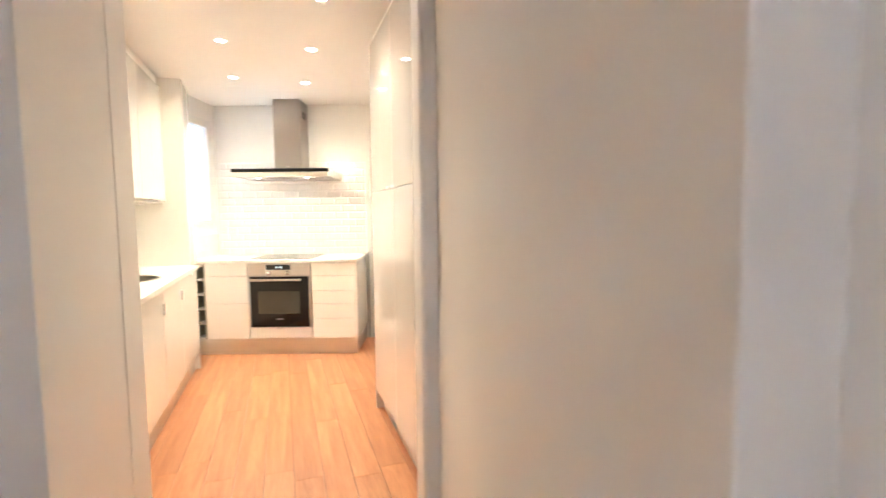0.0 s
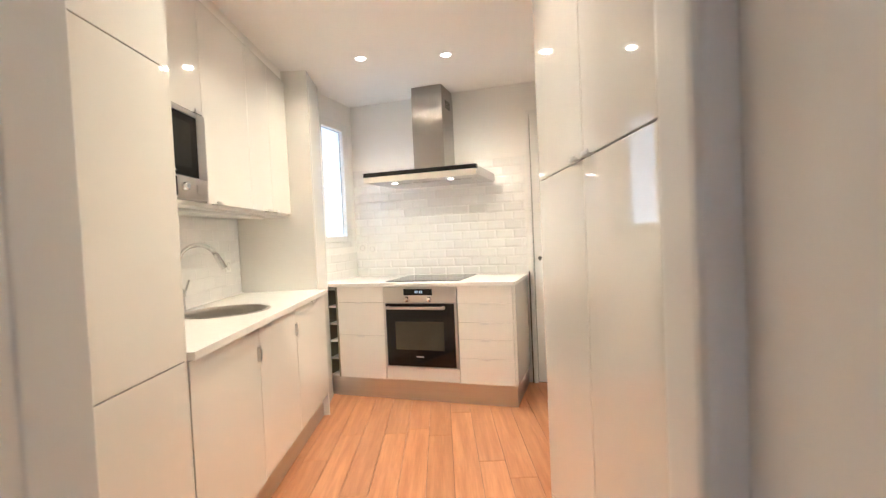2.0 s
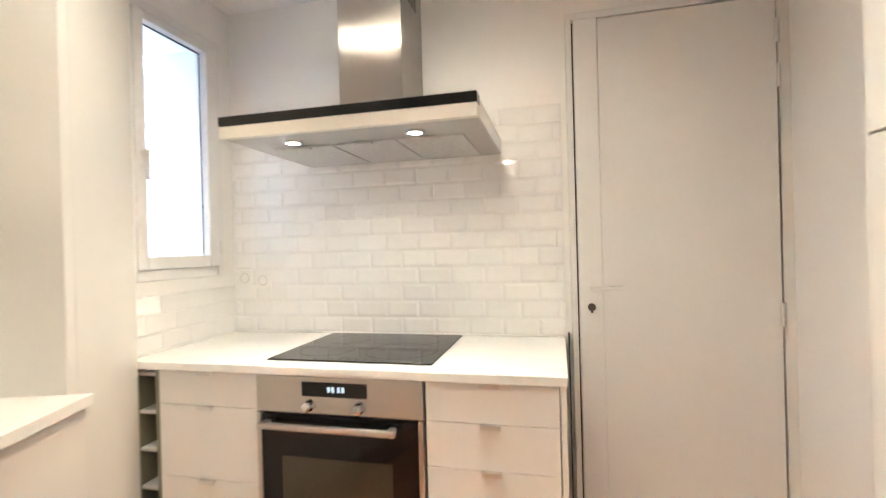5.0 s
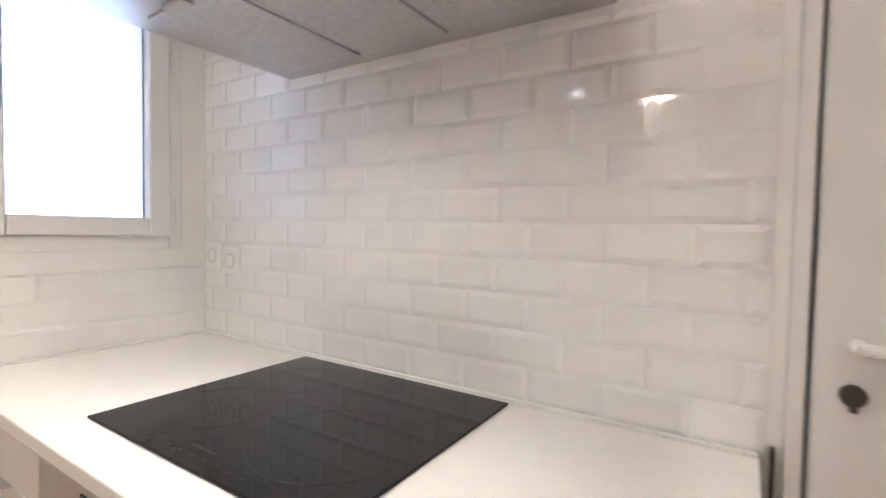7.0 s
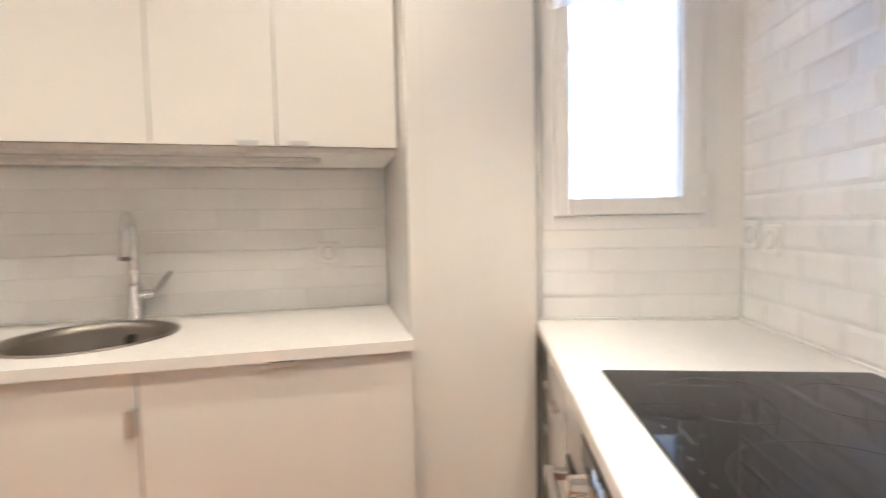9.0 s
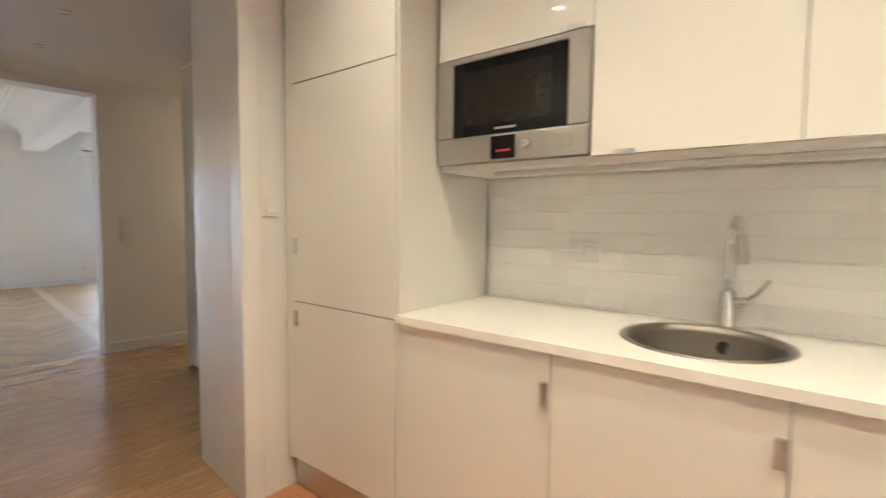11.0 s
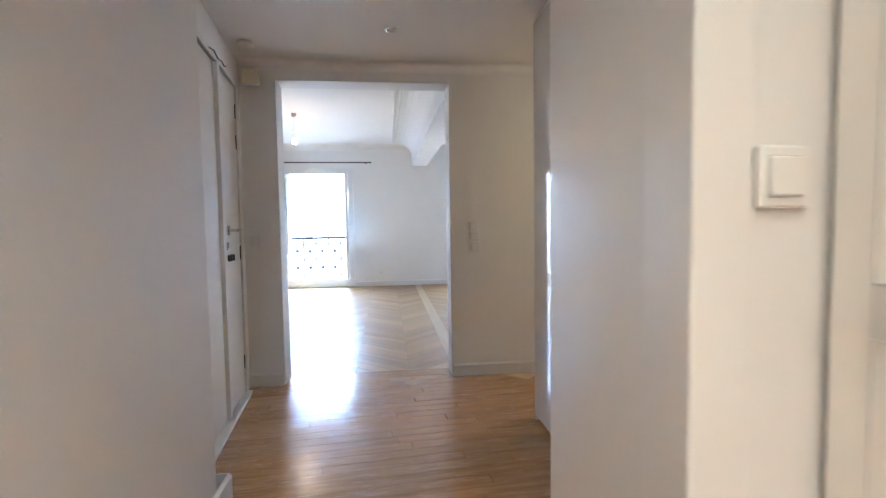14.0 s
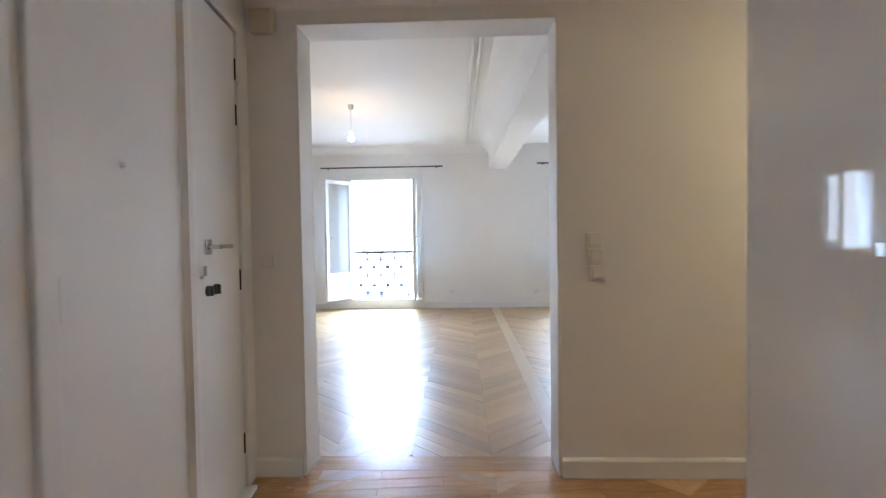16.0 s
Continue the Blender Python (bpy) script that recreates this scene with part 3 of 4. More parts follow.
def balcony(name, u0, u1):
    b = thing(name, L(0, FAR_N - 0.30), "black wrought-iron window railing with square panels", "railing")
    part("top_rail", box(B(), u0, u1, -0.025, 0.025, 0.955, 1.0, 0.006), IRON, b)
    part("rail", box(B(), u0, u1, -0.01, 0.01, 0.87, 0.885), IRON, b)
    part("rail", box(B(), u0, u1, -0.01, 0.01, 0.20, 0.215), IRON, b)
    part("rail", box(B(), u0, u1, -0.01, 0.01, 0.54, 0.552), IRON, b)
    n = 5
    for k in range(n + 1):
        u = u0 + (u1 - u0) * k / n
        part("baluster", rod(B(), (u, 0, 0.06), (u, 0, 0.97), 0.012, 8), IRON, b)
    for k in range(n):
        u = u0 + (u1 - u0) * (k + 0.5) / n
        for z in (0.378, 0.71):
            bm = B()
            d, e = (u1 - u0) / n / 2, 0.155
            for sx, sz in ((1, 1), (1, -1), (-1, 1), (-1, -1)):
                tube(bm, [(u + sx * d, 0, z + sz * e), (u + sx * d * 0.35, 0, z + sz * e * 0.55), (u + sx * d * 0.25, 0, z + sz * e * 0.25), (u, 0, z)], 0.009, 6)
            bmesh.ops.create_icosphere(bm, subdivisions=2, radius=0.040, matrix=Matrix.Translation((u, 0, z)))
            part("scroll", bm, IRON, b)
    return b


balcony("window_railing", W1[0], W1[1])
balcony("window_railing", W2[0], W2[1])

# sky over the windows
for a, b in (W1, W2, W3):
    eye = L((a + b) / 2, FAR_N - 2.4, 4.4).translation
    sky_panel("sky_light", look(eye, L((a + b) / 2, FAR_N + 1.2, 0.4).translation), 185.0 if a < 5 else 4.0, 3.2, 3.2)
eye = H(WIN_U - 1.5, 7.15, 3.2).translation
sky_panel("sky_light", look(eye, H(WIN_U + 0.6, 6.5, 1.0).translation), 3.9, 1.4, 1.6)
mid = H(WIN_U - 0.75, WN1 + 0.22, (WZ0 + WZ1) / 2 + 0.1).translation
sky_panel("sky_light", look(mid, H(WIN_U + 1.0, (WN0 + WN1) / 2, (WZ0 + WZ1) / 2).translation), 0.40, 1.0, 1.5)

# outside -------------------------------------------------------------------------
setting("ground", box(B(), -400, 400, -400, 400, -14.2, -14.0), ASPH, "asphalt street and ground far below", "ground")


def facade(name, m, width, z0, z1, wall_mat, cols, floors, label):
    h = thing(name, m, label, "building")
    part("wall", box(B(), -width / 2, width / 2, -6, 0, z0, z1), wall_mat, h)
    bm = prism(B(), [(-width / 2, -6), (width / 2, -6), (width / 2, 0.25), (-width / 2, 0.25)], z1, z1 + 0.3)
    part("ledge", bm, wall_mat, h)
    bm = B()
    v = [bm.verts.new(p) for p in ((-width / 2, 0, z1 + 0.3), (width / 2, 0, z1 + 0.3), (width / 2, -1.2, z1 + 2.8), (-width / 2, -1.2, z1 + 2.8), (-width / 2, -6, z1 + 0.3), (width / 2, -6, z1 + 0.3))]
    for f in ((0, 1, 2, 3), (3, 2, 5, 4), (0, 3, 4), (1, 5, 2)):
        bm.faces.new([v[i] for i in f])
    part("roof", bm, ZINC, h)
    for z in floors:
        for c in cols:
            bm = B()
            for a, b, e, g in ((c - 0.62, c - 0.5, z, z + 1.9), (c + 0.5, c + 0.62, z, z + 1.9), (c - 0.62, c + 0.62, z + 1.9, z + 2.05), (c - 0.66, c + 0.66, z - 0.1, z)):
                box(bm, a, b, 0.0, 0.06, e, g, 0.01)
            box(bm, c - 0.03, c + 0.03, 0.0, 0.03, z, z + 1.9)
            box(bm, c - 0.5, c + 0.5, 0.0, 0.028, z + 1.25, z + 1.3)
            w = part("window", bm, DOORP, h)
            part("pane", box(B(), c - 0.5, c + 0.5, 0.003, 0.012, z, z + 1.9), FARGLASS, w)
    return h


facade("apartment_building", L(2.0, FAR_N - 13.0, 0), 40, -14, 6.5, FACADE, (-9.2, -6.2, -3.2, -0.2, 2.8, 5.8, 8.8), (-9.3, -6.2, -3.1, 0.4, 3.3), "pale stone apartment building across the street")
facade("courtyard_building", H(WIN_U - 4.2, 6.4, 0, -90), 9, -14, 3.2, YARD, (3.0,), (-3.1, 0.2), "pale rendered building across the courtyard")

# kitchen: sink run -----------------------------------------------------------------
FX = 0.60   # door fronts of the sink run


def tab(bm, y, z, vertical=False):
    """Small folded-metal edge pull on a front at x = 0."""
    if vertical:
        box(bm, -0.002, 0.016, y - 0.011, y + 0.011, z - 0.035, z + 0.035, 0.003)
    else:
        box(bm, -0.004, 0.020, y - 0.035, y + 0.035, z - 0.004, z + 0.002, 0.0015)
        box(bm, 0.016, 0.020, y - 0.035, y + 0.035, z - 0.014, z, 0.0015)
    return bm


def base_unit(y0, y1, pull):
    c = thing("base_cabinet", at(0, y0), "glossy white handleless base cabinet under the worktop", "cabinet", "sink run base cabinets")
    w = y1 - y0
    bm = box(B(), 0.03, FX - 0.022, 0.002, w - 0.002, 0.158, 0.735)
    for a in (0.002, w - 0.018):
        box(bm, 0.03, FX - 0.022, a, a + 0.016, 0.735, 0.890)
    box(bm, FX - 0.030, FX - 0.022, 0.018, w - 0.018, 0.735, 0.890)
    part("body", bm, CARC, c)
    d = part("door", box(B(), FX - 0.02, FX, 0.0006, w - 0.0006, 0.162, 0.886, 0.001), GLOSS, c)
    if pull:
        bm = tab(B(), *pull)
        bmesh.ops.translate(bm, vec=(FX, 0, 0), verts=bm.verts)
        part("handle", bm, NICKEL, d, "small metal edge pull")
    return c


base_unit(4.291, 4.895, (0.587, 0.765, True))
base_unit(4.897, 5.456, (0.545, 0.765, True))
base_unit(5.458, 6.138, (0.335, 0.886))
solid("plinth", box(B(), 0.545, 0.558, 3.585, 6.114, 0.001, 0.156), PLINTH, "brushed aluminium plinth under the sink run", "plinth")

solid("end_panel", box(B(), 0.535, 0.598, 6.116, 6.137, 0.001, 0.160, 0.002), CARC, "white end foot of the sink run on the floor", "panel")

# worktop with a round hole
SX, SY, SR = 0.295, 5.232, 0.212


def holed_top(bm, x0, x1, y0, y1, z0, z1, cx, cy, r, seg=48):
    ang = sorted([k * 2 * math.pi / seg for k in range(seg)] + [math.atan2(y - cy, x - cx) % (2 * math.pi) for x in (x0, x1) for y in (y0, y1)])
    rings = []
    for z in (z0, z1):
        inner, outer = [], []
        for a in ang:
            c, s = math.cos(a), math.sin(a)
            inner.append(bm.verts.new((cx + r * c, cy + r * s, z)))
            d = min(((x1 if c > 0 else x0) - cx) / c if abs(c) > 1e-6 else 1e9, ((y1 if s > 0 else y0) - cy) / s if abs(s) > 1e-6 else 1e9)
            outer.append(bm.verts.new((cx + d * c, cy + d * s, z)))
        rings.append((inner, outer))
    (li, lo), (hi, ho) = rings
    n = len(ang)
    for i in range(n):
        j = (i + 1) % n
        bm.faces.new((hi[i], ho[i], ho[j], hi[j]))
        bm.faces.new((li[j], lo[j], lo[i], li[i]))
        bm.faces.new((lo[i], lo[j], ho[j], ho[i]))
        bm.faces.new((li[j], li[i], hi[i], hi[j]))
    bmesh.ops.recalc_face_normals(bm, faces=bm.faces)
    return bm


solid("worktop", holed_top(B(), 0.012, 0.622, 4.291, 6.139, 0.891, 0.92, SX, SY, SR), STONE, "white composite worktop with a round sink cut-out", "worktop")
sink = thing("sink", at(SX, SY, 0.92), "round stainless steel sink set in the white worktop", "sink")
bm = lathe(B(), [(0.230, 0.0005), (0.229, 0.004), (0.218, 0.005), (0.207, 0.001), (0.203, -0.02), (0.198, -0.12), (0.180, -0.155), (0.13, -0.168), (0.045, -0.172), (0.043, -0.178)], 56)
part("bowl", bm, SINKSTEEL, sink, smooth=True)
bm = lathe(B(), [(0.046, -0.168), (0.040, -0.172), (0.030, -0.178), (0.001, -0.178)], 28)
part("drain", bm, CHROME, sink, "chrome strainer", smooth=True)
bm = rod(B(), (-0.1965, 0.03, -0.06), (-0.1995, 0.03, -0.06), 0.022, 20)
part("overflow", bm, BLACKP, sink)

tap = thing("tap", at(0.045, 5.262, 0.92, 15), "tall chrome gooseneck kitchen tap with side lever", "tap")
part("base", lathe(B(), [(0.001, 0.0), (0.027, 0.0), (0.027, 0.006), (0.023, 0.012), (0.022, 0.115), (0.017, 0.125), (0.012, 0.13), (0.001, 0.13)], 28), CHROME, tap, smooth=True)
R = 0.098
pts = [(0, 0, 0.12), (0, 0, 0.18), (0, 0, 0.25)] + [(R - R * math.cos(a), 0, 0.262 + R * math.sin(a)) for a in [k / 12 * math.pi * 0.85 for k in range(1, 13)]]
part("spout", tube(B(), pts, 0.0125, 16), CHROME, tap, smooth=True)
e = Vector(pts[-1])
part("spray_head", rod(B(), e, e + Vector((0.042, 0, -0.082)), 0.016, 20, 0.017), CHROME, tap, smooth=False)
bm = rod(B(), (0, 0.015, 0.085), (0, 0.05, 0.088), 0.016, 18)
tube(bm, [(0, 0.045, 0.09), (0.01, 0.075, 0.115), (0.02, 0.11, 0.165)], 0.006, 10)
part("lever", bm, CHROME, tap, smooth=False)


def upper_unit(y0, y1, z0, z1, pull=None, fx=0.39):
    c = thing("wall_cabinet", at(0, y0), "glossy white wall cabinet with a flat door", "cabinet", "wall cabinets over the sink")
    w = y1 - y0
    part("body", box(B(), 0.012, fx - 0.021, 0.002, w - 0.002, z0 + 0.008, z1), CARC, c)
    d = part("door", box(B(), fx - 0.019, fx, 0.0005, w - 0.0005, z0, z1, 0.001), GLOSS, c)
    if pull is not None:
        bm = B()
        box(bm, fx - 0.016, fx + 0.014, pull - y0 - 0.03, pull - y0 + 0.03, z0 - 0.004, z0 + 0.001, 0.0012)
        box(bm, fx + 0.010, fx + 0.014, pull - y0 - 0.03, pull - y0 + 0.03, z0 - 0.004, z0 + 0.014, 0.0012)
        part("handle", bm, NICKEL, d, "small metal edge pull")
    return c


UZ0, UZ1 = 1.472, 2.42
upper_unit(4.302, 4.913, 1.872, UZ1, 4.86)
upper_unit(4.915, 5.443, UZ0, UZ1, 5.02)
upper_unit(5.445, 5.780, UZ0, UZ1, 5.70)
upper_unit(5.782, 6.138, UZ0, UZ1, 5.845)
solid("cabinet_bottom", box(B(), 0.012, 0.3695, 4.302, 6.138, UZ0 - 0.018, UZ0 + 0.0045, 0.002), CARC, "white light board under the wall cabinets", "panel")
solid("filler_panel", box(B(), 0.012, 0.37, 4.302, 6.138, UZ1 + 0.003, CEIL_Z - 0.002), WALL, "white filler above the wall cabinets", "panel")
strip = thing("under_cabinet_light", at(0.27, 4.50, UZ0 - 0.018), "slim metal light bar under the wall cabinets", "lamp")
part("housing", box(B(), -0.022, 0.022, 0, 1.40, -0.016, -0.001, 0.003), NICKEL, strip)
part("diffuser", box(B(), -0.014, 0.014, 0.01, 1.39, -0.020, -0.015, 0.002), STRIP, strip)

mw = thing("microwave", at(0.0, 4.306, 1.478), "built-in stainless steel microwave with dark glass door", "microwave")
part("body", box(B(), 0.012, 0.386, 0.0, 0.604, 0.0, 0.386), STEEL, mw)
bm = B()
box(bm, 0.384, 0.402, 0.0, 0.075, 0.098, 0.388, 0.003)
box(bm, 0.384, 0.402, 0.532, 0.605, 0.098, 0.388, 0.003)
box(bm, 0.384, 0.401, 0.075, 0.532, 0.366, 0.387, 0.003)
part("frame", bm, STEEL, mw)
part("door", box(B(), 0.384, 0.399, 0.076, 0.531, 0.098, 0.365, 0.002), BLACKG, mw, "black glass door")
part("window", box(B(), 0.3985, 0.4, 0.12, 0.475, 0.135, 0.33, 0.0005), MWWIN, mw)
part("badge", box(B(), 0.3985, 0.4005, 0.26, 0.345, 0.112, 0.120), NICKEL, mw)
part("control_panel", box(B(), 0.384, 0.401, 0.0, 0.605, 0.0, 0.094, 0.003), STEEL, mw)
part("display", box(B(), 0.400, 0.4022, 0.245, 0.345, 0.008, 0.088), BLACKG, mw)
for k in range(4):
    part("digit", box(B(), 0.402, 0.4028, 0.272 + 0.014 * k, 0.279 + 0.014 * k, 0.032, 0.040), RED, mw)
part("knob", lathe(B(), [(0.001, 0.024), (0.014, 0.024), (0.017, 0.020), (0.018, 0.0)], 24), CHROME, mw, smooth=True).matrix_local = Matrix.Translation((0.401, 0.39, 0.05)) @ pose(0, 0, 0, 0, 90, 0)
part("button", box(B(), 0.400, 0.405, 0.50, 0.55, 0.03, 0.068, 0.002), STEEL, mw)

tall = thing("tall_cabinet", at(0.0, 3.585), "tall glossy white cabinet with three flat doors", "cabinet")
part("body", box(B(), 0.012, FX - 0.022, 0.0, 0.700, 0.158, 2.42), CARC, tall)
part("side", box(B(), 0.012, FX - 0.004, 0.6885, 0.704, 0.158, 2.42), GLOSS, tall)
for z0, z1 in ((0.162, 0.893), (0.897, 1.853), (1.857, 2.42)):
    part("door", box(B(), FX - 0.02, FX, 0.055, 0.686, z0, z1, 0.0015), GLOSS, tall)
part("filler", box(B(), FX - 0.03, FX - 0.004, 0.0, 0.052, 0.158, 2.42), GLOSS, tall)
for z in (0.82, 1.145):
    part("handle", tab(B(), 0.075, z, True), NICKEL, tall, "small metal edge pull").location = (FX, 0, 0)
solid("filler_panel", box(B(), 0.012, FX - 0.02, 3.585, 4.289, 2.424, CEIL_Z - 0.002), WALL, "white filler above the tall cabinet", "panel")

# kitchen: cooking run -----------------------------------------------------------------
FN = 6.385   # door fronts of the cooking run


def front_handle(bm, u, z):
    box(bm, u - 0.032, u + 0.032, FN - 0.016, FN + 0.002, z - 0.001, z + 0.003, 0.0012)
    box(bm, u - 0.032, u + 0.032, FN - 0.016, FN - 0.013, z - 0.012, z + 0.002, 0.0012)
    return bm


def drawer_unit(u0, u1, zs, label):
    c = thing("drawer_cabinet", H(u0, 0), label, "cabinet")
    w = u1 - u0
    part("body", box(B(), 0.002, w - 0.002, FN + 0.021, 6.985, 0.158, 0.890), CARC, c)
    for z0, z1 in zip(zs, zs[1:]):
        d = part("drawer", box(B(), 0.002, w - 0.002, FN, FN + 0.019, z0 + 0.0008, z1 - 0.0008, 0.0012), GLOSS, c)
        part("handle", front_handle(B(), w / 2, z1 - 0.001), NICKEL, d, "small metal edge pull")
    return c


drawer_unit(-1.525, -1.113, (0.158, 0.502, 0.765, 0.8895), "glossy white three-drawer cabinet beside the oven")
drawer_unit(-0.508, -0.092, (0.158, 0.350, 0.492, 0.618, 0.762, 0.8895), "glossy white five-drawer cabinet beside the oven")
bf = thing("oven_base_panel", H(-1.111, 0), "glossy white drawer front below the oven", "cabinet")
part("drawer", box(B(), 0.002, 0.601, FN, FN + 0.019, 0.160, 0.266, 0.0025), GLOSS, bf)
part("body", box(B(), 0.004, 0.599, FN + 0.021, 6.985, 0.158, 0.264), CARC, bf)
part("handle", front_handle(B(), 0.30, 0.264), NICKEL, bf, "small metal edge pull")
solid("end_panel", box(B(), -0.090, -0.072, FN, 6.995, 0.158, 0.889, 0.0015), GLOSS, "glossy white end panel of the cooking run", "panel", H(0, 0))

rack = thing("bottle_rack", H(-1.625, 0), "narrow open bottle rack with five shelves", "shelf")
for a, b in ((0.0, 0.012), (0.086, 0.098)):
    part("side", box(B(), a, b, FN, 6.98, 0.158, 0.890), RACKIN, rack)
part("back", box(B(), 0.012, 0.086, 6.80, 6.81, 0.158, 0.876), RACKIN, rack)
for k in range(6):
    z = 0.160 + k * 0.1405
    part("shelf", box(B(), 0.012, 0.086, FN + 0.002, 6.80, z, z + 0.012), CARC, rack)

solid("worktop", box(B(), WIN_U + 0.004, -0.066, 6.366, 6.988, 0.891, 0.92, 0.003), STONE, "white composite worktop around the hob", "worktop", H(0, 0))
# Dark box that paints in the shade of the gap beside the door frame.
solid("gap_shade_strip", box(B(), -0.0535, -0.0470, 6.972, 6.9985, 0.002, 0.940, 0.001), DARKGAP, "dark strip for the shaded gap between worktop end and door frame", "strip", H(0, 0))
solid("plinth", box(B(), -1.62, -0.085, 6.402, 6.416, 0.001, 0.156), PLINTH, "brushed aluminium plinth under the cooking run", "plinth", H(0, 0))
solid("plinth", box(B(), -0.098, -0.085, 6.418, 6.98, 0.001, 0.156), PLINTH, "brushed aluminium plinth return beside the door", "plinth", H(0, 0))

oven = thing("oven", H(-1.111, FN, 0.268), "built-in oven with steel panel and black glass door", "oven")
part("body", box(B(), 0.004, 0.598, 0.012, 0.55, 0.002, 0.605), STEEL, oven)
part("control_panel", box(B(), 0.003, 0.599, -0.012, 0.012, 0.497, 0.621, 0.003), STEEL, oven)
part("display", box(B(), 0.178, 0.412, -0.0145, -0.010, 0.555, 0.604, 0.001), BLACKG, oven)
for k in range(4):
    part("digit", box(B(), 0.272 + 0.015 * k + (0.006 if k > 1 else 0), 0.282 + 0.015 * k + (0.006 if k > 1 else 0), -0.0155, -0.0143, 0.572, 0.590), BLUE, oven)
for u in (0.205, 0.385):
    k = part("knob", lathe(B(), [(0.001, 0.030), (0.014, 0.030), (0.017, 0.026), (0.019, 0.004), (0.022, 0.0)], 24), CHROME, oven, smooth=True)
    k.matrix_local = Matrix.Translation((u, -0.012, 0.525)) @ pose(0, 0, 0, 90, 0, 0)
part("door", box(B(), 0.022, 0.580, -0.016, 0.010, 0.006, 0.490, 0.004), BLACKG, oven, "black glass door")
for a, b in ((0.003, 0.0205), (0.5815, 0.599)):
    part("trim", box(B(), a, b, -0.014, 0.011, 0.004, 0.492, 0.003), STEEL, oven)
part("window", box(B(), 0.10, 0.495, -0.0175, -0.0155, 0.135, 0.352, 0.0008), DARKWIN, oven)
part("badge", box(B(), 0.265, 0.325, -0.0175, -0.0155, 0.078, 0.087), NICKEL, oven)
bm = B()
box(bm, 0.032, 0.520, -0.062, -0.044, 0.452, 0.474, 0.007)
for u in (0.05, 0.50):
    box(bm, u - 0.012, u + 0.012, -0.048, -0.014, 0.454, 0.472, 0.004)
part("door_handle", bm, STEEL, oven, "brushed steel bar handle")

hob = thing("hob", H(-0.811, 6.705, 0.9205), "black glass induction hob flush in the worktop", "hob")
part("glass", box(B(), -0.302, 0.312, -0.258, 0.258, 0.0, 0.006, 0.002), HOBGLASS, hob)
MARK = mat("grey_hob_marking", (0.035, 0.035, 0.036), 0.25)
for cx, cy, r in ((-0.145, 0.115, 0.085), (-0.15, -0.09, 0.105), (0.14, 0.125, 0.105), (0.145, -0.075, 0.135)):
    bm = lathe(B(), [(r, 0.0063), (r + 0.002, 0.0063)], 56)
    bmesh.ops.translate(bm, vec=(cx, cy, 0), verts=bm.verts)
    part("cooking_ring", bm, MARK, hob)
bm = B()
for k in range(9):
    box(bm, -0.13 + k * 0.032, -0.118 + k * 0.032, -0.236, -0.231, 0.0061, 0.0064)
box(bm, -0.03, 0.03, -0.215, -0.209, 0.0061, 0.0064)
part("touch_controls", bm, MARK, hob)

hood = thing("cooker_hood", H(-0.765, 7.0, 1.70), "stainless steel chimney hood with a black front band", "cooker hood")
w0, w1, dp = -0.452, 0.452, -0.640
bm = prism(B(), [(w0, dp), (w1, dp), (w1, -0.004), (w0, -0.004)], 0.006, 0.072)
bmesh.ops.bevel(bm, geom=list(bm.edges), offset=0.003, segments=2, affect="EDGES")
part("canopy", bm, STEEL, hood)
part("front_band", box(B(), w0 - 0.001, w1 + 0.001, dp - 0.006, dp + 0.05, 0.046, 0.079, 0.002), BLACKG, hood, "black glass front band")
part("lower_lip", box(B(), w0, w1, dp - 0.004, dp + 0.02, 0.002, 0.045, 0.002), LIP, hood)
for k in range(3):
    f = part("filter", box(B(), -0.375 + k * 0.25, -0.133 + k * 0.25, -0.43, -0.06, -0.001, 0.008, 0.002), FILTER, hood, "aluminium mesh grease filter")
    part("filter_latch", box(B(), -0.29 + k * 0.25, -0.22 + k * 0.25, -0.445, -0.42, -0.006, 0.004, 0.002), STEEL, f)
for u in (-0.24, 0.22):
    lf = part("lamp", lathe(B(), [(0.036, 0.006), (0.035, -0.003), (0.024, -0.003)], 28), CHROME, hood)
    lf.matrix_local = Matrix.Translation((u, -0.52, 0))
    g = part("bulb", lathe(B(), [(0.001, -0.0022), (0.024, -0.002)], 28), SPOT, lf)
bm = B()
box(bm, -0.160, 0.107, -0.300, -0.006, 0.072, CEIL_Z - 1.70 - 0.07, 0.003)
fl = part("flue", bm, STEELV, hood)
part("upper_flue", box(B(), -0.156, 0.103, -0.296, -0.008, CEIL_Z - 1.70 - 0.07, CEIL_Z - 1.70 - 0.004, 0.002), STEELV, hood)
bm = B()
for k in range(5):
    box(bm, 0.105, 0.1085, -0.22 + 0.028 * k, -0.205 + 0.028 * k, 0.62, 0.69)
part("vent_slot", bm, BLACKP, fl)
part("badge", box(B(), -0.045, -0.008, -0.3015, -0.2995, 0.125, 0.131), NICKEL, hood)

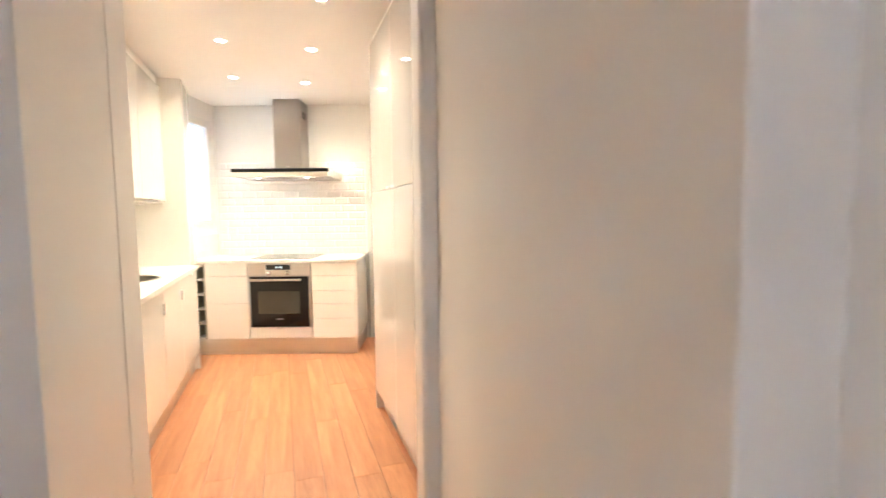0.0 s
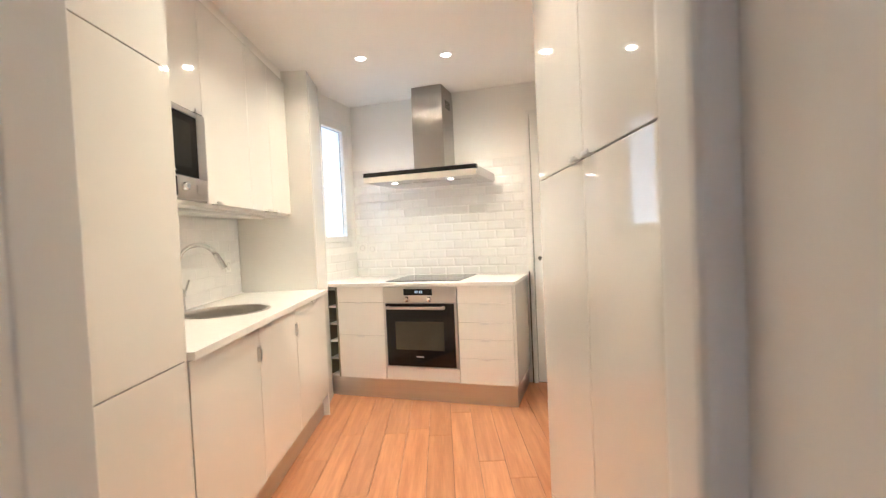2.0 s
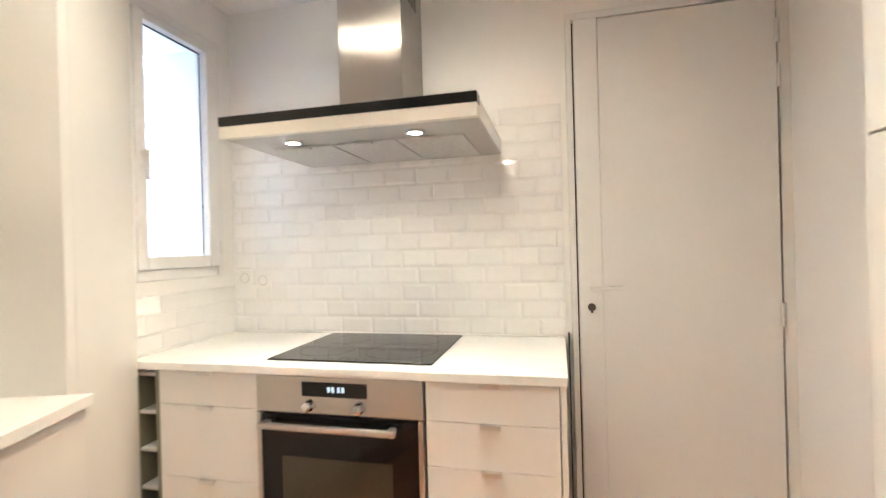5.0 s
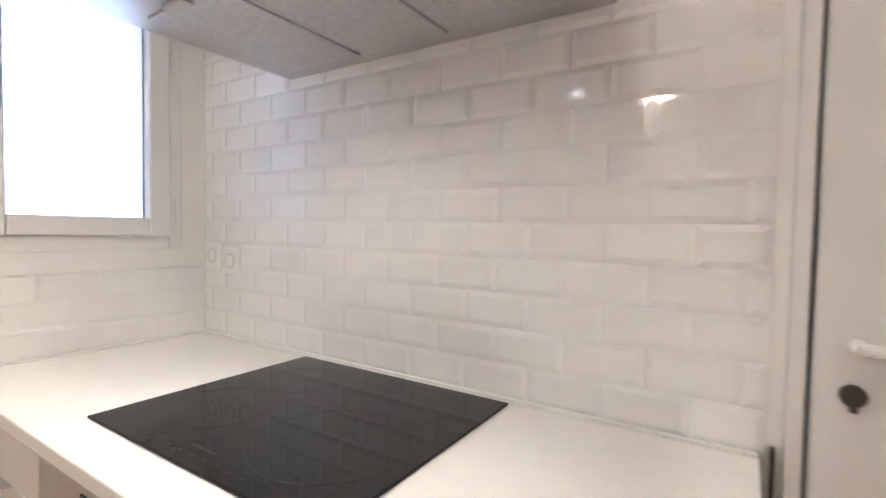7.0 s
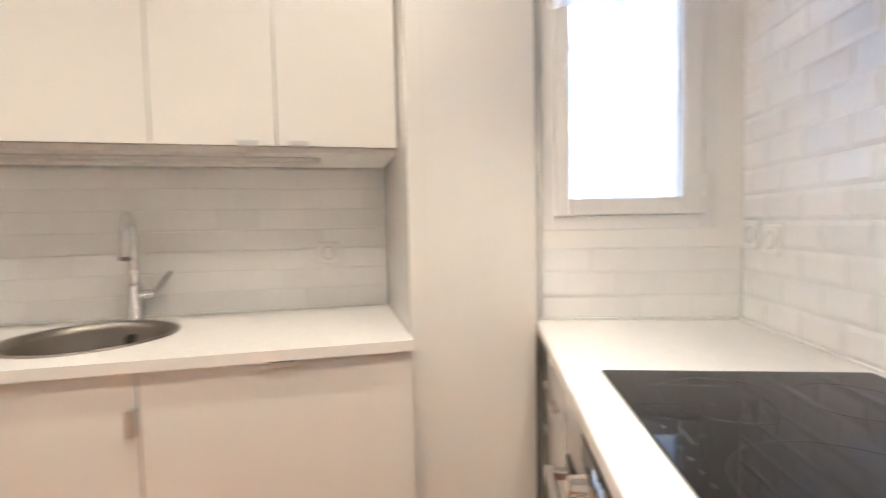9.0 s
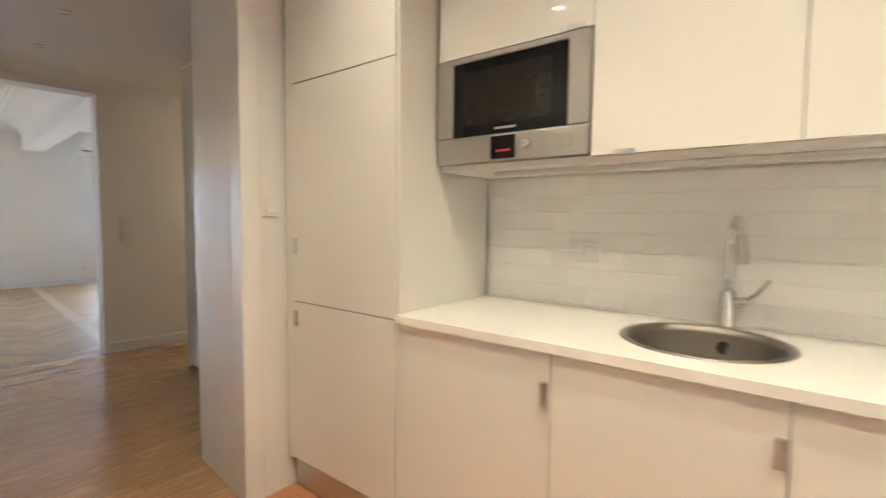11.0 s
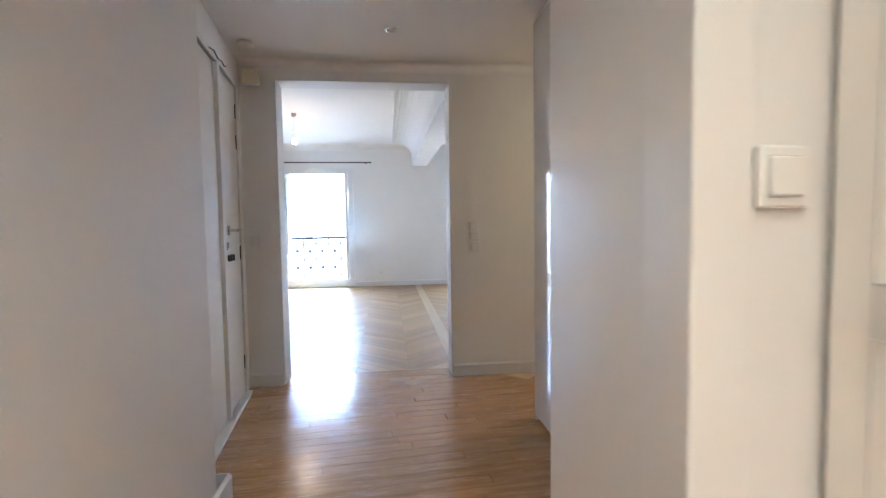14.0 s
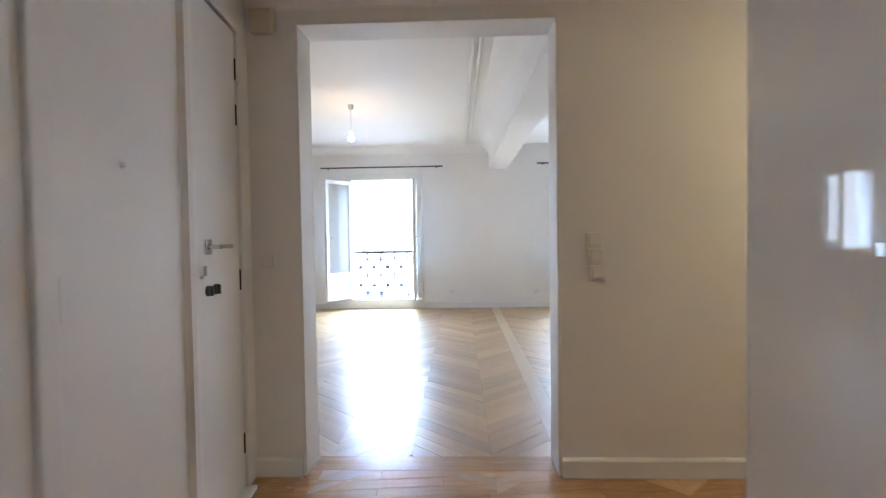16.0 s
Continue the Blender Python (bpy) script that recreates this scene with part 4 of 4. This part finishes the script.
# kitchen: fridge run ------------------------------------------------------------------
fr = thing("fridge_cabinet", at(1.90, 3.622), "tall glossy white fridge housing with flat doors", "cabinet")
FY = 1.105
part("body", box(B(), 0.022, 0.595, 0.0, FY, 0.13, 2.44), CARC, fr)
part("end_panel", box(B(), 0.001, 0.595, FY + 0.002, FY + 0.018, 0.002, 2.44), GLOSS, fr)
for a, b in ((0.004, 0.4965), (0.5015, FY)):
    for z0, z1 in ((0.135, 1.482), (1.487, 2.44)):
        d = part("door", box(B(), 0.0, 0.02, a, b, z0, z1, 0.0025), GLOSS, fr)
        if z0 > 1:
            y = b - 0.06 if a < 0.1 else a + 0.06
            bm = B()
            box(bm, -0.016, 0.004, y - 0.033, y + 0.033, z0 - 0.003, z0 + 0.001, 0.0012)
            box(bm, -0.016, -0.013, y - 0.033, y + 0.033, z0 - 0.003, z0 + 0.011, 0.0012)
            part("handle", bm, NICKEL, d, "small metal edge pull")
part("plinth", box(B(), 0.05, 0.065, 0.0, FY, 0.001, 0.128), PLINTH, fr, "brushed aluminium plinth")
solid("filler_panel", box(B(), 1.922, 2.495, 3.585, 4.715, 2.443, CEIL_Z - 0.002), WALL, "white filler above the fridge housing", "panel")

fz = thing("fridge_cabinet", H(0.44, 5.10), "tall glossy white cabinet set at an angle by the door", "cabinet")
part("body", box(B(), 0.022, 0.60, 0.0, 0.82, 0.13, 2.44), CARC, fz)
part("filler", box(B(), 0.002, 0.02, 0.0, 0.212, 0.135, 2.44, 0.002), GLOSS, fz)
part("end_panel", box(B(), 0.002, 0.60, 0.822, 0.832, 0.002, 2.44), GLOSS, fz)
for z0, z1 in ((0.135, 1.482), (1.487, 2.44)):
    d = part("door", box(B(), 0.0, 0.02, 0.216, 0.82, z0, z1, 0.0025), GLOSS, fz)
    if z0 > 1:
        bm = B()
        box(bm, -0.016, 0.004, 0.27, 0.335, z0 - 0.003, z0 + 0.001, 0.0012)
        box(bm, -0.016, -0.013, 0.27, 0.335, z0 - 0.003, z0 + 0.011, 0.0012)
        part("handle", bm, NICKEL, d, "small metal edge pull")
part("plinth", box(B(), 0.05, 0.065, 0.0, 0.82, 0.001, 0.128), PLINTH, fz, "brushed aluminium plinth")
solid("filler_panel", box(B(), 0.462, 1.0, 5.10, 5.93, 2.443, CEIL_Z - 0.002), WALL, "white filler above the angled cabinet", "panel", H(0, 0))

# lights -----------------------------------------------------------------------------
SPOTS = [(x, y) for y in (4.25, 5.08, 5.965) for x in (0.977, 1.558)]


def spot(x, y, lit, power=0.0, spread=150, col=WARM):
    s = thing("ceiling_spot", at(x, y, CEIL_Z), "round recessed ceiling spot, " + ("lit warm white" if lit else "switched off, chrome ring"), "lamp", "kitchen ceiling spots" if lit else "hall ceiling spots")
    part("ring", lathe(B(), [(0.043, 0.0005), (0.042, -0.004), (0.034, -0.005), (0.030, 0.0)], 32), PLAST if lit else CHROME, s, smooth=True)
    part("bulb", lathe(B(), [(0.001, -0.0035), (0.028, -0.0025), (0.031, -0.0005)], 24), SPOT if lit else PLAST, s)
    if lit:
        lamp("spot_light", pose(x, y, CEIL_Z - 0.012), power, 0.055, spread, col=col)


SPOT_W = {4.25: 0.195, 5.08: 0.27, 5.965: 0.45}
for x, y in SPOTS:
    spot(x, y, True, SPOT_W[y], 150 if y > 5.5 else 124)
# Added lamp, unseen in the side passage, that warms the hall's end wall.
spot(-1.45, 1.0, True, 0.50, 176, (1.0, 0.70, 0.34))
for x, y in ((0.965, 1.855), (0.908, 0.99)):
    spot(x, y, False)
for u in (-0.24, 0.22):
    m = H(-0.765 + u, 6.48, 1.692)
    lamp("hood_light", Matrix.Translation(m.translation), 0.12, 0.05, 150)
pend = thing("pendant_bulb", at(1.885, -2.90, LIV_Z), "bare lit bulb hanging from a ceiling rose", "lamp")
part("rose", lathe(B(), [(0.001, -0.06), (0.022, -0.06), (0.032, -0.045), (0.034, -0.001)], 24), PLAST, pend, smooth=True)
part("cord", rod(B(), (0, 0, -0.06), (0, 0, -0.31), 0.003, 8), PLAST, pend)
part("socket", rod(B(), (0, 0, -0.30), (0, 0, -0.36), 0.017, 16), PLAST, pend)
bm = B()
bmesh.ops.create_uvsphere(bm, u_segments=20, v_segments=14, radius=0.033, matrix=Matrix.Translation((0, 0, -0.395)))
part("bulb", bm, BULB, pend, smooth=True)

# small fittings --------------------------------------------------------------------------


def plate(name, m, label, w=0.082, h=0.082, rocker=True, sock=False):
    """Wall plate facing -y in its own frame."""
    p = thing(name, m, label, "socket" if sock else "switch")
    part("plate", box(B(), -w / 2, w / 2, -0.009, -0.0005, -h / 2, h / 2, 0.004), PLAST, p)
    if rocker:
        part("rocker", box(B(), -0.026, 0.026, -0.015, -0.008, -0.026, 0.026, 0.003), PLAST, p)
        part("gap", box(B(), -0.028, 0.028, -0.0098, -0.0088, -0.028, 0.028), PLASTD, p)
    if sock:
        bm = lathe(B(), [(0.026, 0.0), (0.026, 0.010), (0.021, 0.011), (0.020, -0.004), (0.001, -0.004)], 28)
        o = part("insert", bm, PLASTD, p, smooth=False)
        o.matrix_local = Matrix.Translation((0, -0.001, 0)) @ pose(0, 0, 0, 90, 0, 0)
        bm = rod(B(), (-0.009, 0.002, 0), (-0.009, -0.006, 0), 0.003, 8)
        rod(bm, (0.009, 0.002, 0), (0.009, -0.006, 0), 0.003, 8)
        part("pin_hole", bm, BLACKP, p)
    return p


plate("light_switch", at(0.672, 3.572, 1.315, 180), "square white rocker switch by the kitchen opening")
plate("wall_socket", at(0.010, 5.915, 1.13, 90), "white wall socket on the tiled splashback", rocker=False, sock=True)
plate("wall_socket", at(0.010, 4.778, 1.145, 90), "white wall socket on the tiled splashback", rocker=False, sock=True)
plate("wall_socket", H(-1.590, 6.990, 1.185), "white wall socket on white metro tiles", rocker=False, sock=True)
plate("wall_socket", H(-1.490, 6.990, 1.172), "white wall socket on white metro tiles", rocker=False, sock=True)
plate("light_switch", L(1.869, LW_N, 1.14, 180), "square white rocker switch beside the living room opening")
plate("light_switch", L(0.180, LW_N, 1.225, 180), "stacked white rocker switch beside the living room opening")
plate("light_switch", L(0.173, LW_N, 1.142, 180), "stacked white rocker switch beside the living room opening")
plate("light_switch", L(0.165, LW_N, 1.058, 180), "stacked white rocker switch beside the living room opening")
plate("wall_socket", L(1.0, FAR_N, 0.285, 180), "white wall socket above the baseboard", rocker=False, sock=True)
plate("wall_socket", L(-0.46, FAR_N, 0.28, 180), "white wall socket above the baseboard", rocker=False, sock=True)

bx = thing("door_chime", L(1.862, LW_N, 2.31, 180), "yellowed plastic door chime box on the wall", "door chime")
part("case", box(B(), -0.06, 0.06, -0.055, -0.0005, 0.0, 0.115, 0.008), CREAMP, bx)
part("grille", box(B(), -0.05, 0.05, -0.050, -0.01, -0.004, 0.002), NICKEL, bx)
sm = thing("smoke_detector", at(1.86, 0.62, CEIL_Z), "round white smoke detector on the ceiling", "smoke detector")
part("case", lathe(B(), [(0.052, -0.0005), (0.052, -0.018), (0.046, -0.028), (0.034, -0.034), (0.001, -0.036)], 32), PLAST, sm, smooth=True)
part("vent_ring", lathe(B(), [(0.0525, -0.008), (0.0530, -0.011), (0.0525, -0.014)], 32), NICKEL, sm)


def curtain_rod(u0, u1, z):
    c = thing("curtain_rod", L((u0 + u1) / 2, FAR_N + 0.09, z), "thin dark metal curtain rod above the French window", "curtain rod")
    hw = (u1 - u0) / 2
    part("pole", rod(B(), (-hw, 0, 0), (hw, 0, 0), 0.012, 12), RODM, c)
    for s in (-1, 1):
        part("finial", rod(B(), (s * hw, 0, 0), (s * (hw + 0.03), 0, 0), 0.014, 12), RODM, c)
        bm = rod(B(), (s * (hw - 0.08), 0, 0), (s * (hw - 0.08), -0.089, 0), 0.006, 8)
        rod(bm, (s * (hw - 0.08), -0.084, 0), (s * (hw - 0.08), -0.0895, 0), 0.02, 12)
        part("bracket", bm, RODM, c)


curtain_rod(1.17, 3.22, 2.45)
curtain_rod(-2.30, -0.50, 2.47)

# hall closet ---------------------------------------------------------------------------
cl = thing("closet", L(-0.037, 1.342), "built-in glossy white hall closet with flat doors", "closet")
CY = 1.64
part("body", box(B(), -0.60, -0.022, 0.0, CY, 0.02, 2.46), CARC, cl)
part("side", box(B(), -0.60, -0.001, -0.004, 0.014, 0.002, 2.46, 0.001), GLOSS, cl)
ys = [0.016, 0.52, 1.04, CY]
for k in range(3):
    d = part("door", box(B(), -0.02, 0.0, ys[k] + 0.002, ys[k + 1] - 0.002, 0.035, 2.46, 0.002), GLOSS, cl)
    y = ys[k + 1] - 0.03
    bm = box(B(), 0.0, 0.018, y - 0.012, y + 0.012, 1.20, 1.235, 0.004)
    part("handle", bm, CHROME, d, "small square chrome knob")
solid("filler_panel", box(B(), -0.60, -0.055, 1.344, 2.98, 2.463, CEIL_Z - 0.002), WALL, "white filler above the hall closet", "panel", L(0, 0))

# sealant along the worktops
solid("sealant", box(B(), WIN_U + 0.01, -0.07, 6.982, 6.9935, 0.9195, 0.927, 0.002), PLAST, "white sealant bead along the tiled splashback", "sealant", H(0, 0))
solid("sealant", box(B(), WIN_U + 0.0065, WIN_U + 0.016, 6.375, 6.98, 0.9195, 0.927, 0.002), PLAST, "white sealant bead below the window tiles", "sealant", H(0, 0))
solid("sealant", box(B(), 0.0065, 0.018, 4.304, 6.136, 0.9195, 0.927, 0.002), PLAST, "white sealant bead behind the sink", "sealant")

# tiles ------------------------------------------------------------------------------------
TW, TH_, TG = 0.152, 0.0755, 0.0012


def tile_mesh(w, h=TH_ - TG, bev=0.012):
    d = 0.0055 if bev > 0.01 else 0.002
    bm = B()
    o = [(-w / 2, -h / 2), (w / 2, -h / 2), (w / 2, h / 2), (-w / 2, h / 2)]
    b = min(bev, w * 0.3)
    i = [(-w / 2 + b, -h / 2 + b), (w / 2 - b, -h / 2 + b), (w / 2 - b, h / 2 - b), (-w / 2 + b, h / 2 - b)]
    back = [bm.verts.new((x, 0, z)) for x, z in o]
    mid = [bm.verts.new((x, -d * 0.35, z)) for x, z in o]
    top = [bm.verts.new((x, -d, z)) for x, z in i]
    bm.faces.new(top)
    for k in range(4):
        j = (k + 1) % 4
        bm.faces.new((mid[k], mid[j], top[j], top[k]))
        bm.faces.new((back[k], back[j], mid[j], mid[k]))
    bmesh.ops.recalc_face_normals(bm, faces=bm.faces)
    return mesh("tile", bm, TILE)


tile_cache = {}


def tiled(name, m, length, z0, rows, label, bev=0.012, shift=0.0):
    """Running-bond tiles on a wall facing -y in the frame m, from x = 0 to length."""
    g = new(name, mesh(name, box(B(), 0, length, -0.0022, 0.0, z0, z0 + rows * TH_), GROUT))
    g.matrix_world = m
    tagged(g, label, "tiling", kind="structure")
    for r in range(rows):
        x = -((shift + (TW / 2 if r % 2 else 0)) % TW)
        while x < length - 0.01:
            a, b = max(x, 0), min(x + TW, length)
            if b - a > 0.015:
                key = (round(b - a, 3), bev)
                if key not in tile_cache:
                    tile_cache[key] = tile_mesh(b - a - TG, bev=bev)
                o = new("tile", tile_cache[key])
                o.parent = g
                o.location = ((a + b) / 2, -0.001 - 0.0006 * random.random(), z0 + (r + 0.5) * TH_)
                o.rotation_euler = (radians(random.uniform(-0.25, 0.25)), 0, radians(random.uniform(-0.25, 0.25)))
            x += TW
    return g


tiled("tiles_cooking", H(WIN_U, 6.999), -0.06 - WIN_U, 0.922, 13, "white bevelled metro tiles behind the hob", shift=0.03)
tiled("tiles_window", H(WIN_U + 0.001, 6.385, 0, 90), 0.61, 0.922, 3, "white metro tiles below the kitchen window", 0.007)
tiled("tiles_sink", at(0.001, 4.302, 0, 90), 1.836, 0.922, 7, "white metro tiles behind the sink", 0.004)

# floor boards --------------------------------------------------------------------------------


def board_mesh(name, lx, ly, material):
    bm = box(B(), -lx / 2, lx / 2, -ly / 2, ly / 2, -0.013, 0.0)
    top = [e for e in bm.edges if all(v.co.z > -0.001 for v in e.verts)]
    bmesh.ops.bevel(bm, geom=top, offset=0.0012, segments=1, affect="EDGES")
    return mesh(name, bm, material)


rng = random.Random(5)
PW = 0.145
lens_y = [0.9, 1.15, 1.4, 1.7]
kit_meshes = [board_mesh("board", PW - 0.0022, ly - 0.002, OAK) for ly in lens_y]
x = 0.03
while x < 3.0:
    y = 3.44
    first = True
    end = min((7.05 - 0.3206 * (x + PW)) / 0.9472, 7.0)
    while y < end - 0.05:
        k = rng.randrange(4)
        o = new("board", kit_meshes[k])
        ly = lens_y[k]
        if first:
            o.scale.y = rng.uniform(0.4, 1.0)
            ly *= o.scale.y
            first = False
        if y + ly > end - 0.15:
            o.scale.y *= (end - y) / ly
            ly = end - y
        o.parent = floor
        o.location = (x + PW / 2, y + ly / 2, -0.0006 * rng.random())
        y += ly
    x += PW
HW = 0.086
lens_x = [0.55, 0.75, 0.95, 1.2]
hall_meshes = [board_mesh("board", lx - 0.0006, HW - 0.0006, HALLOAK) for lx in lens_x]
y, row = 3.44 - HW, 0
while y > 0.12:
    x = -0.55 if y > 1.3 else -2.6
    stop = 1.84 if y > 1.96 else 2.0
    x0 = x
    while x < stop - 0.03:
        k = rng.randrange(4)
        o = new("board", hall_meshes[k])
        o.parent = floor
        lx = lens_x[k]
        if x == x0:
            o.scale.x = rng.uniform(0.3, 1.0)
            lx *= o.scale.x
        if x + lx > stop - 0.12:
            o.scale.x *= (stop - x) / lx
            lx = stop - x
        o.location = (x + lx / 2, y + HW / 2, -0.0003 * rng.random())
        o.rotation_euler = (radians(rng.gauss(0, 0.35)), radians(rng.gauss(0, 0.04)), 0)
        x += lx
    y -= HW


def chevron_board(s, w, hgt, t=0.013):
    """Slanted parquet board as a parallelogram: column width w, pitch hgt, slant s."""
    pts = [(-w / 2, -hgt / 2 - s * w / 2), (w / 2, -hgt / 2 + s * w / 2), (w / 2, hgt / 2 + s * w / 2), (-w / 2, hgt / 2 - s * w / 2)]
    bm = B()
    prism(bm, pts, -t, 0)
    top = [e for e in bm.edges if all(v.co.z > -0.001 for v in e.verts)]
    bmesh.ops.bevel(bm, geom=top, offset=0.001, segments=1, affect="EDGES")
    return bm


CW, CP, SL = 0.46, 0.14, 0.9
chev = [mesh("parquet_board", chevron_board(s, CW - 0.001, CP - 0.0012), CHEVOAK[k]) for k, s in enumerate((SL, -SL))]
rest = [B(), B()]
near = 0
u0 = 0.70 - 7 * CW
for c in range(21):
    uc = u0 + (c + 0.5) * CW
    if uc < -2.4 or uc > 6.5:
        continue
    n = LW_IN + 0.1
    k = 0
    while n > FAR_N - 0.25:
        s = -SL if c % 2 else SL
        loc = (uc, n, -0.0004 * rng.random())
        turn = (radians(rng.gauss(0, 0.12)), radians(rng.gauss(0, 0.1)), 0)
        skip = uc < 0.33 and uc > 0.05
        if not skip:
            if uc > 0.6 and uc < 2.4 and n > -4.6 and near < 300:
                o = new("parquet_board", chev[c % 2])
                o.parent = living_floor
                o.location, o.rotation_euler = loc, turn
                near += 1
            else:
                b = chevron_board(s, CW - 0.001, CP - 0.0012)
                bmesh.ops.transform(b, matrix=Matrix.Translation(loc) @ Euler(turn).to_matrix().to_4x4(), verts=b.verts)
                tmp = bpy.data.meshes.new("tmp")
                b.to_mesh(tmp)
                b.free()
                rest[c % 2].from_mesh(tmp)
                bpy.data.meshes.remove(tmp)
        n -= CP
for k in (0, 1):
    ob = new("parquet", mesh("parquet", rest[k], CHEVOAK[k + 2]))
    ob.parent = living_floor
    tagged(ob, "varnished chevron oak boards", kind="stuff")
band = part("floor_band", box(B(), 0.205, 0.325, FAR_N, LW_IN, -0.012, 0.002), BANDOAK, living_floor, "pale oak band across the parquet")
sill = part("floor_threshold", box(B(), OU0 + 0.02, OU1 - 0.02, LW_IN - 0.02, LW_N - 0.06, -0.012, 0.001), HALLOAK, living_floor)
